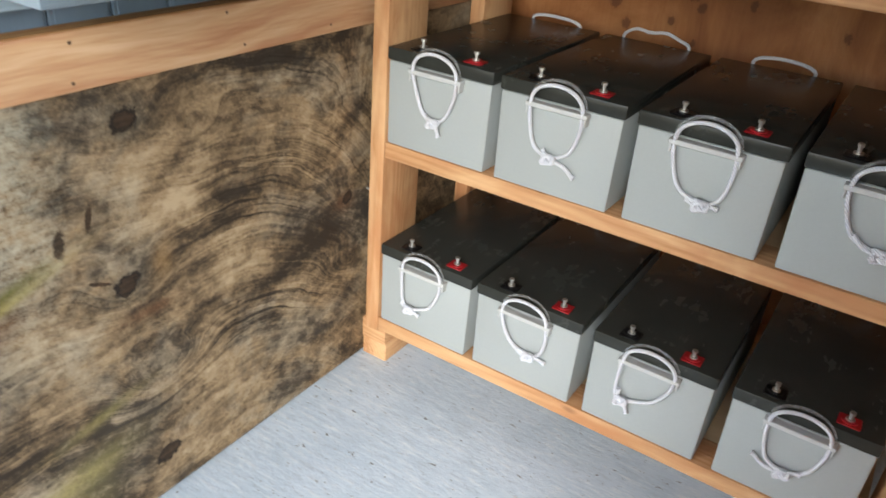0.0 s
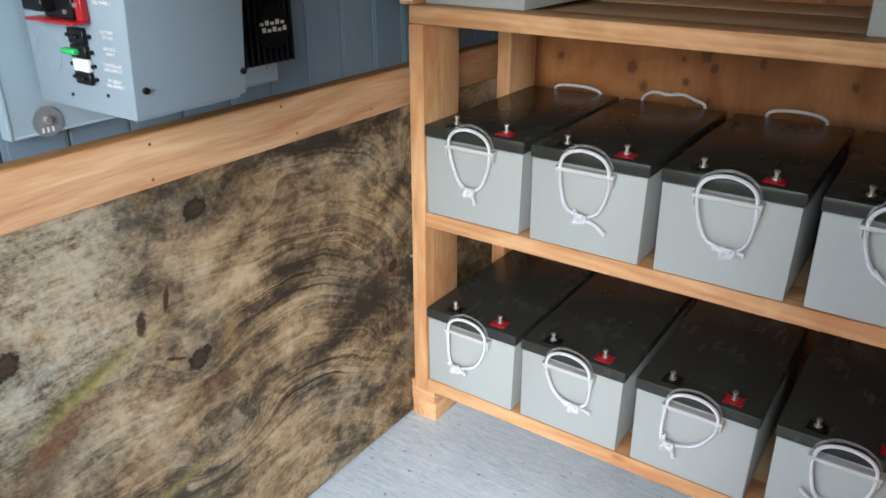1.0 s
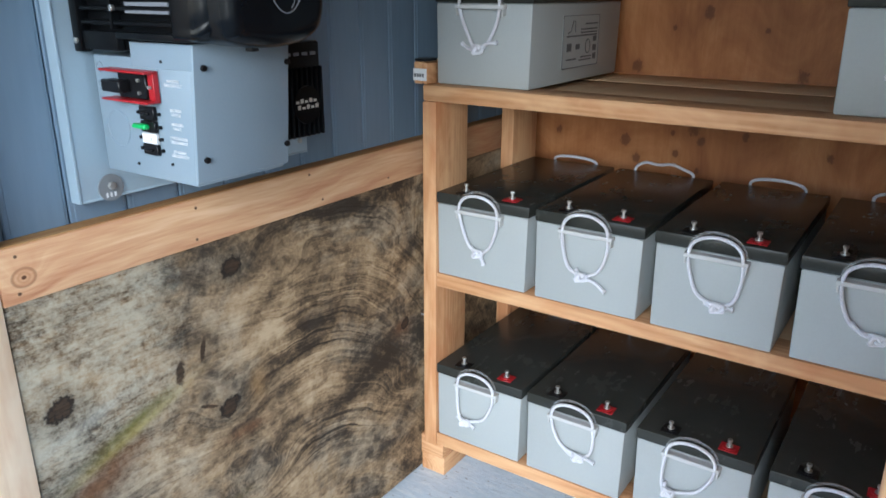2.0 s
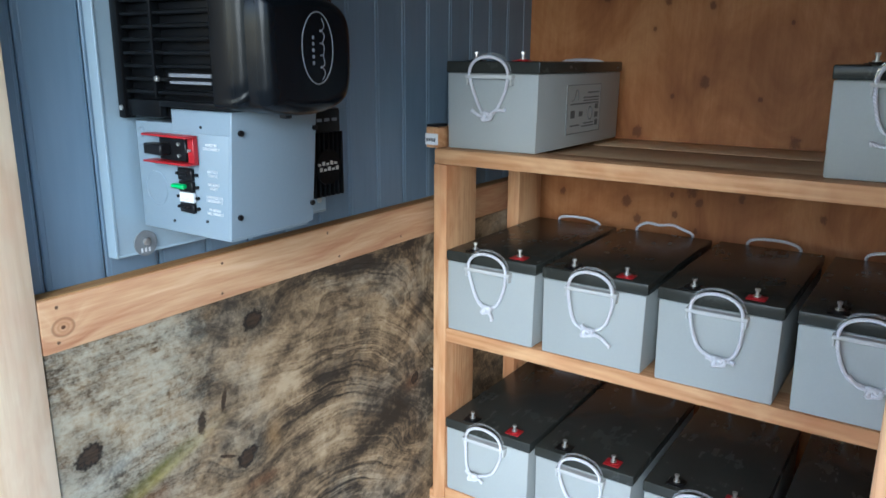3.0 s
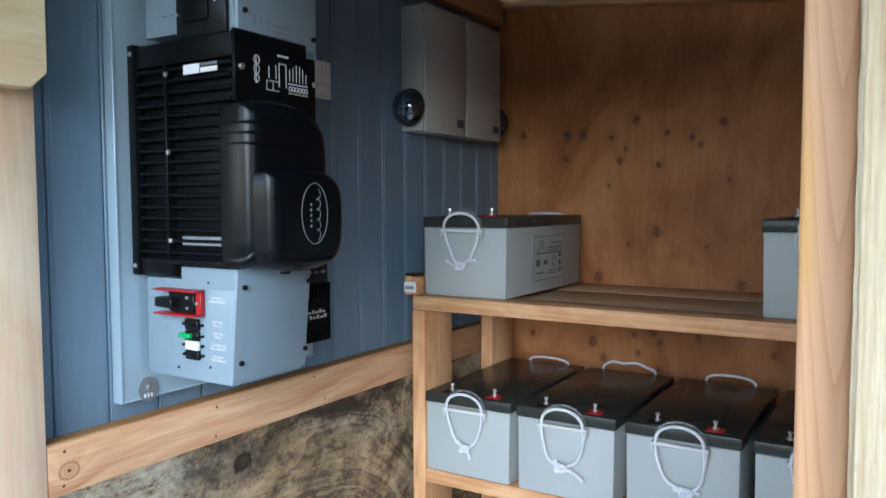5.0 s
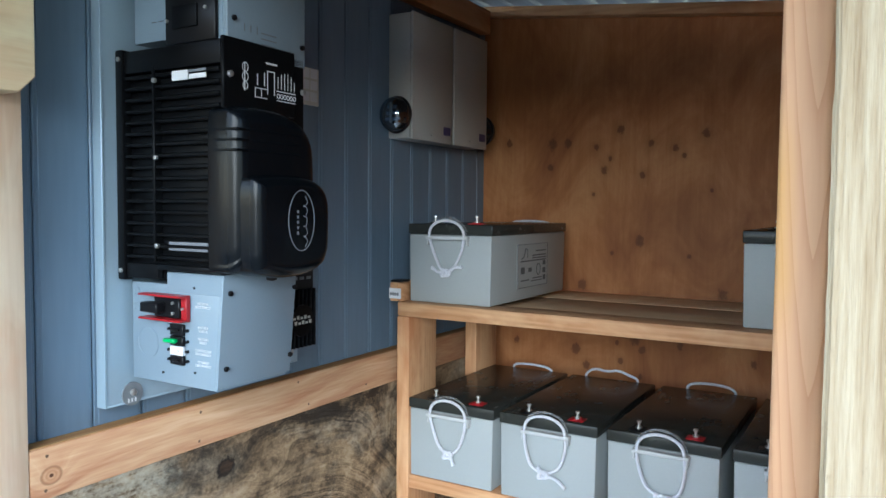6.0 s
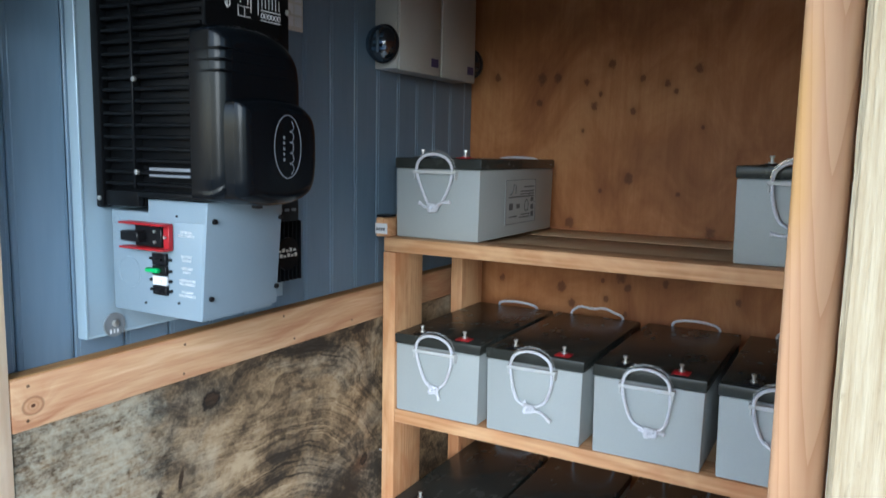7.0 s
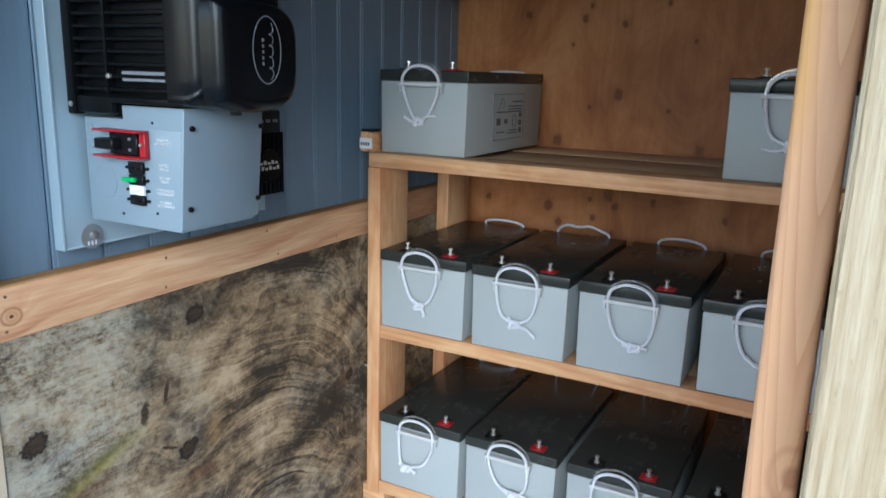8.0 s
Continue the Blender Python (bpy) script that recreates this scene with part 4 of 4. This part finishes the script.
for sx, sz in ((IX0 + 0.010, IZ0 + 0.012), (IX0 + 0.010, IZ1 - 0.012), (IX0 + 0.103, IZ0 + 0.057), (IX0 + 0.102, IZ0 + 0.202), (IX0 + 0.100, IZ1 - 0.054)):
    put("screw", rod(bmesh.new(), (sx, IY0 - 0.004, sz), (0, 1, 0), 0.0042, 0.006, 12, bevel=0.001), STEEL, inv, "steel screw")
for lo, hi, mat in (((IX0 + 0.142, 1.5015), (IX0 + 0.179, 1.5170), WHITE), ((IX0 + 0.182, 1.5020), (IX0 + 0.220, 1.5095), WHITE), ((IX0 + 0.182, 1.5125), (IX0 + 0.220, 1.5165), DIMWHITE),
                    ((IX0 + 0.131, 1.2380), (IX0 + 0.221, 1.2430), DIMWHITE), ((IX0 + 0.131, 1.2285), (IX0 + 0.221, 1.2325), DIMWHITE)):
    put("label", box((lo[0], IY0 - 0.0035, lo[1]), (hi[0], IY0 - 0.0012, hi[1]), 0.0003), mat, inv, "white printed label")
ctl = put("control_panel", box((IX1 - 0.004, IY0 + 0.006, 1.445), (IX1 + 0.004, IY1 - 0.024, IZ1 - 0.003), 0.002, 1), FIN_BLACK, inv, "black wiring panel with white diagram")
for y0, y1, z0, z1 in ((0.512, 0.5135, 1.478, 1.522), (0.540, 0.5415, 1.490, 1.508), (0.556, 0.5575, 1.490, 1.512), (0.563, 0.5645, 1.478, 1.516), (0.579, 0.5805, 1.478, 1.516), (0.563, 0.5805, 1.515, 1.5165),
                       (0.588, 0.589, 1.490, 1.510), (0.596, 0.597, 1.490, 1.515), (0.604, 0.605, 1.490, 1.518), (0.612, 0.613, 1.490, 1.518), (0.620, 0.621, 1.490, 1.514), (0.628, 0.629, 1.490, 1.506),
                       (0.585, 0.632, 1.4855, 1.487), (0.585, 0.632, 1.470, 1.4712), (0.535, 0.563, 1.485, 1.4862), (0.535, 0.563, 1.470, 1.4712), (0.535, 0.5362, 1.470, 1.486), (0.549, 0.5502, 1.470, 1.486), (0.560, 0.586, 1.527, 1.530)):
    part("print_bar", box((IX1 + 0.0038, y0, z0), (IX1 + 0.0046, y1, z1), 0), WHITE, ctl)
for yy, zz, r in [(0.5895 + 0.0078 * i, 1.4782, 0.0031) for i in range(6)] + [(0.514, 1.515, 0.006), (0.514, 1.500, 0.006), (0.514, 1.486, 0.005)]:
    ringm = bmesh.new()
    tube(ringm, [(IX1 + 0.0042, yy + r * math.cos(a * math.pi / 8), zz + r * 1.2 * math.sin(a * math.pi / 8)) for a in range(16)], 0.0007, 5, True)
    part("print_ring", ringm, WHITE, ctl)
ctl.matrix_basis = Matrix.Translation((0, -0.004, 0.008))
put("screw", rod(bmesh.new(), (IX1 + 0.007, 0.476, 1.507), (1, 0, 0), 0.005, 0.006, 12, bevel=0.001), STEEL, inv, "steel screw")
put("screw", rod(bmesh.new(), (IX1 + 0.007, 0.644, 1.500), (1, 0, 0), 0.005, 0.006, 12, bevel=0.001), STEEL, inv, "steel screw")


def rounded_cover(x0, x1, y0, y1, z0, z1, ry, rtop):
    """A cover: a rounded rectangle in plan, drawn up and softened at its front, top and bottom edges."""
    bm = bmesh.new()
    brick(bm, (x0, y0, z0), (x1, y1, z1), 0)
    uprights = [e for e in bm.edges if abs(e.verts[0].co.z - e.verts[1].co.z) > 0.01 and e.verts[0].co.x > (x0 + x1) / 2]
    bmesh.ops.bevel(bm, geom=uprights, offset=ry, segments=8, profile=0.5, affect="EDGES")
    rims = [e for e in bm.edges if abs(e.verts[0].co.z - e.verts[1].co.z) < 1e-5 and (e.verts[0].co.x > x0 + 0.001 or e.verts[1].co.x > x0 + 0.001) and len(e.link_faces) == 2 and e.calc_face_angle(0) > 0.5]
    bmesh.ops.bevel(bm, geom=rims, offset=rtop, segments=4, profile=0.5, affect="EDGES")
    return bm


def shell(outline, x0, x1, rim, steps=7):
    """A moulded cover: a closed outline of (y, z) drawn out from x0 to x1, its face rounded off by rim."""
    pts = [Vector((p[1], p[2])) for p in spline([(0, *q) for q in outline + outline[:1]], 7)[:-1]]
    n = len(pts)
    mid_y, mid_z = sum(p.x for p in pts) / n, sum(p.y for p in pts) / n
    hy = max(p.x for p in pts) - mid_y
    hz = max(p.y for p in pts) - mid_z
    bm = bmesh.new()
    levels = [(x0, 0.0)] + [(x1 - rim * (1 - math.sin(k * math.pi / 2 / steps)), rim * (1 - math.cos(k * math.pi / 2 / steps))) for k in range(steps + 1)]
    rings = [[bm.verts.new((x, mid_y + (p.x - mid_y) * (1 - d / hy), mid_z + (p.y - mid_z) * (1 - d / hz))) for p in pts] for x, d in levels]
    for A, B in zip(rings, rings[1:]):
        for k in range(n):
            bm.faces.new((A[k], A[(k + 1) % n], B[(k + 1) % n], B[k]))
    bm.faces.new(rings[0])
    bm.faces.new(rings[-1])
    return bm


put("front_cover", shell([(0.458, 1.215), (0.458, 1.33), (0.459, 1.43), (0.466, 1.452), (0.50, 1.459), (0.555, 1.459), (0.60, 1.450), (0.632, 1.430), (0.648, 1.395), (0.650, 1.30), (0.650, 1.22), (0.640, 1.200), (0.55, 1.194), (0.467, 1.196)], IX1 - 0.024, -0.742, 0.028), SATIN_BLACK, inv, "satin black rounded cover")
for k in range(3):
    z = 1.418 - 0.016 * k
    put("cover_ridge", rounded_cover(IX1 - 0.012, -0.7405, IY0 - 0.0055, 0.600, z, z + 0.0035, 0.029, 0.0012), SATIN_BLACK, inv)
pod = put("fan_pod", shell([(0.470, 1.215), (0.469, 1.28), (0.470, 1.335), (0.480, 1.346), (0.53, 1.352), (0.59, 1.350), (0.628, 1.338), (0.645, 1.315), (0.648, 1.27), (0.645, 1.225), (0.630, 1.202), (0.59, 1.189), (0.53, 1.187), (0.480, 1.197)], -0.775, -0.710, 0.021), SATIN_BLACK, inv, "satin black fan housing")
ELY, ELZ = 0.567, 1.279
oval = bmesh.new()
tube(oval, [(-0.7100, ELY + 0.031 * math.cos(a * math.pi / 24), ELZ + 0.049 * math.sin(a * math.pi / 24)) for a in range(48)], 0.0009, 6, True)
part("emblem_ring", oval, DIMWHITE, pod, "pale oval emblem outline")
script = bmesh.new()
tube(script, spline([(-0.7100, ELY + 0.009 + 0.0050 * math.sin(i * 1.9), ELZ + 0.036 - 0.0050 * i + 0.0045 * math.cos(i * 1.9)) for i in range(16)], 4), 0.0008, 6)
part("emblem_script", script, DIMWHITE, pod, "pale script strokes")
for i in range(5):
    zc = ELZ + 0.012 - 0.0086 * i
    part("emblem_bar", box((-0.7106, ELY - 0.011, zc), (-0.7098, ELY - 0.0065, zc + 0.0050), 0.0003), DIMWHITE, pod)
put("cover_clip", box((-0.752, 0.528, 1.182), (-0.738, 0.540, 1.192), 0.001), BLACK, inv)

# lower breaker box
dc = thing("breaker_box", (-0.92, 0.56, 1.0), "grey metal breaker box with red main breaker", "breaker box")
DX0, DX1, DY0, DY1, DZ0, DZ1 = -1.030, -0.819, 0.478, 0.640, 1.000, 1.170


def leaning(bm):
    """The box is deeper at its top than at its foot."""
    for v in bm.verts:
        if v.co.x > -0.87:
            v.co.x += 0.013 * (v.co.z - 1.03) / 0.15
    return bm


put("enclosure", leaning(box((DX0, DY0, DZ0 - 0.006), (DX1, DY1, DZ1 - 0.007), 0.0025, 2)), ENCLOSURE, dc)
put("cover_lip", leaning(box((-0.938, DY0 - 0.0008, DZ1 - 0.020), (DX1 + 0.0008, DY0 + 0.003, 1.1840), 0.0008)), ENCLOSURE, dc)
put("front_cover", leaning(box((DX1 - 0.004, DY0 - 0.001, DZ0 - 0.001), (DX1 + 0.002, DY1 + 0.008, 1.1845), 0.0018, 2)), ENCLOSURE, dc)
for sy, sz in ((DY0 + 0.014, 1.154), (DY0 + 0.014, 1.030), (DY1 + 0.003, 1.152), (DY1 + 0.003, 1.030)):
    put("screw", leaning(rod(bmesh.new(), (DX1 + 0.004, sy, sz), (1, 0, 0), 0.0045, 0.005, 12, bevel=0.001)), BLACK, dc, "black screw")
fx = DY0
frame_red = bmesh.new()
brick(frame_red, (-0.984, fx - 0.024, 1.1440), (-0.881, fx - 0.001, 1.1475), 0.001)
brick(frame_red, (-0.984, fx - 0.024, 1.1040), (-0.881, fx - 0.001, 1.1075), 0.001)
brick(frame_red, (-0.894, fx - 0.010, 1.1070), (-0.881, fx - 0.001, 1.1445), 0.001)
main = put("main_breaker", frame_red, RED, dc, "red breaker guard")
part("breaker_body", box((-0.958, fx - 0.012, 1.1085), (-0.896, fx - 0.0005, 1.1430), 0.0015), BLACK, main)
part("toggle", box((-0.972, fx - 0.030, 1.117), (-0.930, fx - 0.011, 1.134), 0.002), BLACK, main)
for sz in (1.117, 1.126, 1.134):
    part("screw", rod(bmesh.new(), (-0.910 if sz != 1.126 else -0.887, fx - 0.013, sz), (0, 1, 0), 0.0025, 0.004, 8), STEEL, main)
for k, (z0, z1, mat, nm) in enumerate(((1.079, 1.098, BLACK, "breaker"), (1.062, 1.078, BLACK, "fault_breaker"), (1.046, 1.061, WHITE, "breaker"), (1.030, 1.045, BLACK, "breaker"))):
    sw = put(nm, box((-0.926, fx - 0.007, z0), (-0.894, fx - 0.0005, z1), 0.0012), mat, dc, "small breaker")
    if k == 1:
        part("toggle", box((-0.934, fx - 0.016, 1.067), (-0.905, fx - 0.006, 1.074), 0.002), GREEN, sw, "green toggle")
    else:
        part("toggle", box((-0.918, fx - 0.011, (z0 + z1) / 2 - 0.002), (-0.902, fx - 0.006, (z0 + z1) / 2 + 0.002), 0.001), mat, sw)
    for s in (-0.932, -0.888):
        part("screw", rod(bmesh.new(), (s, fx - 0.003, (z0 + z1) / 2), (0, 1, 0), 0.0026, 0.005, 8), BLACK, sw)
SIDE = Matrix.Rotation(radians(90), 4, "X")
for text, zc in (("INVERTER\nDISCONNECT", 1.132), ("BATTERY\nSTATUS", 1.093), ("GROUND\nFAULT", 1.074), ("CONTROLLER\nDISCONNECT", 1.055), ("PV ARRAY\nDISCONNECT", 1.036)):
    ob = lettering("lettering", text, 0.0058, Matrix.Translation((-0.852, fx - 0.0010, zc)) @ SIDE, WHITE, dc)
    ob.matrix_parent_inverse = dc.matrix_basis.inverted()
for kz, r in ((1.060, 0.026), (1.120, 0.007), (1.146, 0.007)):
    kx = -0.988 if r > 0.01 else -1.016
    k = bmesh.new()
    tube(k, [(kx + r * math.cos(a * math.pi / 20), fx - 0.0002, kz + r * math.sin(a * math.pi / 20)) for a in range(40)], 0.0008, 6, True)
    put("knockout", k, ENCLOSURE, dc)
for sx, sz in ((-0.872, 1.160), (-0.872, 1.020), (-0.95, 1.012)):
    put("rivet", rod(bmesh.new(), (sx, fx - 0.0005, sz), (0, 1, 0), 0.0022, 0.003, 8), BLACK, dc)

dc.matrix_basis = Matrix.Translation((0.011, 0, 0.007)) @ dc.matrix_basis

# upper wiring box with an outlet
ac = thing("wiring_box", (-0.92, 0.56, 1.6), "grey metal wiring box with black outlet", "wiring box")
put("enclosure", box((DX0, DY0, IZ1 + 0.014), (-0.815, 0.655, 1.86), 0.0025, 2), ENCLOSURE, ac)
put("front_cover", box((-0.817, DY0 - 0.001, IZ1 - 0.018), (-0.807, 0.657, 1.86), 0.0018, 2), ENCLOSURE, ac)
put("side_lip", box((-0.945, DY0 - 0.002, IZ1 - 0.014), (-0.8165, DY0 + 0.006, IZ1 + 0.06), 0.001), ENCLOSURE, ac)
outlet = put("outlet", box((-0.941, DY0 - 0.010, 1.5615), (-0.824, DY0 - 0.0015, 1.650), 0.004, 2), BLACK, ac, "black outlet cover")
part("socket", box((-0.921, DY0 - 0.014, 1.585), (-0.862, DY0 - 0.009, 1.622), 0.004, 2), FIN_BLACK, outlet)
part("label", box((-0.900, DY0 - 0.0115, 1.633), (-0.876, DY0 - 0.0095, 1.642), 0.0003), WHITE, outlet, "white printed label")
for sx, sz in ((-0.934, 1.600), (-0.845, 1.612)):
    part("screw", rod(bmesh.new(), (sx, DY0 - 0.011, sz), (0, 1, 0), 0.003, 0.003, 10), STEEL, outlet)
for sy, sz in ((0.490, 1.596), (0.648, 1.578)):
    put("screw", rod(bmesh.new(), (-0.805, sy, sz), (1, 0, 0), 0.0045, 0.005, 12, bevel=0.001), BLACK, ac, "black screw")
for i in range(3):
    put("print_bar", box((-0.8072, 0.550 + 0.0, 1.565 + 0.009 * i), (-0.8064, 0.585, 1.567 + 0.009 * i), 0), DIMWHITE, ac)
    put("slot", box((-0.8072, 0.512 + 0.014 * i, 1.580), (-0.8064, 0.5135 + 0.014 * i, 1.592), 0), DIMWHITE, ac)
for i in range(4):
    put("slot", box((-0.985 + 0.018 * (i % 2), DY0 - 0.0008, 1.605 + 0.045 * (i // 2)), (-0.973 + 0.018 * (i % 2), DY0 + 0.0005, 1.6065 + 0.045 * (i // 2)), 0), INK, ac)

ac.matrix_basis = Matrix.Translation((0.026, 0, 0.000)) @ ac.matrix_basis

# charge controller beyond the breaker box
cc = thing("charge_controller", (-1.0, 0.78, 1.0), "black ribbed charge controller on the siding", "charge controller")
put("body", box((PX + 0.001, 0.690, 1.002), (-0.953, 0.882, 1.172), 0.004, 2), FIN_BLACK, cc)
for i in range(15):
    y = 0.696 + 0.0128 * i
    put("fin", box((-0.957, y, 1.004), (-0.945, y + 0.0045, 1.128), 0.0012), FIN_BLACK, cc)
for i in range(4):
    put("vent", box((-0.9532, 0.794 + 0.021 * i, 1.148), (-0.9515, 0.808 + 0.021 * i, 1.154), 0.0005), DIMWHITE, cc)
badge = put("badge", rod(bmesh.new(), (-0.944, 0.835, 1.062), (1, 0, 0), 0.034, 0.003, 32), FIN_BLACK, cc, "round badge with pale bars")
for i, (w0, w1) in enumerate(((-0.030, 0.026), (-0.026, 0.030))):
    for j in range(5):
        a = 0.835 + w0 + (w1 - w0) * j / 5
        part("print_bar", box((-0.9426, a, 1.066 - 0.011 * i), (-0.9418, a + 0.0075, 1.0705 - 0.011 * i + 0.003 * ((j + i) % 2)), 0), LABELGREY, badge)
put("screw", rod(bmesh.new(), (PX + 0.0025, 0.895, 0.978), (1, 0, 0), 0.005, 0.005, 10), STEEL, cc, "steel screw")

# label plate and black conduit beside the inverter
lp = thing("label_plate", (-1.03, 0.92, 1.57), "small pale plate with printed squares", "label plate")
put("plate", box((PX + 0.001, 0.84, 1.532), (-1.026, 0.986, 1.616), 0.003, 2), LABELGREY, lp)
for i in range(3):
    for j in range(3):
        if (i, j) != (0, 1):
            put("print_square", box((-1.0265, 0.903 + 0.027 * i, 1.541 + 0.026 * j), (-1.0252, 0.926 + 0.027 * i, 1.562 + 0.026 * j), 0.0004), WHITE, lp)
put("socket", box((-1.0262, 0.885, 1.560), (-1.020, 0.925, 1.592), 0.002), BLACK, lp, "black socket")
hose = bmesh.new()
tube(hose, spline([(-0.86, 0.668, 1.563), (-0.86, 0.680, 1.60), (-0.86, 0.684, 1.68), (-0.86, 0.678, 1.86)], 8), 0.015, 14)
solid("conduit", hose, BLACK, "black conduit bending up beside the wiring box", "conduit")

# pair of slim cabinets at the top of the siding wall
for y0, y1, lab in ((1.303, 1.517, "slim beige-grey metal cabinet with round lens at its side"), (1.524, 1.731, "slim beige-grey metal cabinet close to the rear wall")):
    cab = thing("wall_cabinet", (-1.02, (y0 + y1) / 2, 1.49), lab, "cabinet", "wall cabinets")
    put("body", box((-1.052, y0, 1.487), (-0.984, y1, 1.815), 0.003, 2), CABINET, cab)
    put("door", box((-0.9838, y0 + 0.002, 1.484), (-0.976, y1 - 0.002, 1.818), 0.003, 2), CABINET, cab)
    put("sticker", box((-0.9762, y1 - 0.052, 1.507), (-0.9752, y1 - 0.014, 1.530), 0.0003), PURPLE, cab, "small purple sticker")
    put("catch", rod(bmesh.new(), (-0.974, y0 + 0.095, 1.502), (1, 0, 0), 0.003, 0.004, 10), STEEL, cab)
    side = y0 - 0.004 if y0 < 1.4 else y1 + 0.004
    sgn = -1 if y0 < 1.4 else 1
    lens = bmesh.new()
    bmesh.ops.create_uvsphere(lens, u_segments=28, v_segments=14, radius=0.046, matrix=Matrix.Translation((-1.010, side + sgn * 0.026, 1.546)) @ Matrix.Diagonal((0.94, 0.80, 1.0, 1)))
    ln = put("lens", lens, GUM, cab, "dark glossy round lens")
    collar = bmesh.new()
    tube(collar, [(-1.010 + 0.0425 * math.cos(a * math.pi / 16), side + sgn * 0.018, 1.546 + 0.0455 * math.sin(a * math.pi / 16)) for a in range(32)], 0.004, 8, True)
    part("collar", collar, BLACK, ln)
    part("backplate", rod(bmesh.new(), (-1.010, side + sgn * 0.016, 1.546), (0, 1, 0), 0.041, 0.004, 28), BLACK, ln)
    # bars inside the dome stand in for blue and bright reflections on its glass
    for k in range(3):
        part("reflector", box((-1.038 + 0.004 * k, side + sgn * 0.032 - 0.003, 1.529 + 0.016 * k), (-0.990 - 0.006 * k, side + sgn * 0.032 + 0.003, 1.538 + 0.016 * k), 0.002), BLUE_GLINT, ln)
    part("reflector", box((-1.016, side + sgn * 0.042 - 0.003, 1.522), (-1.009, side + sgn * 0.042 + 0.003, 1.576), 0.002), STEEL, ln)
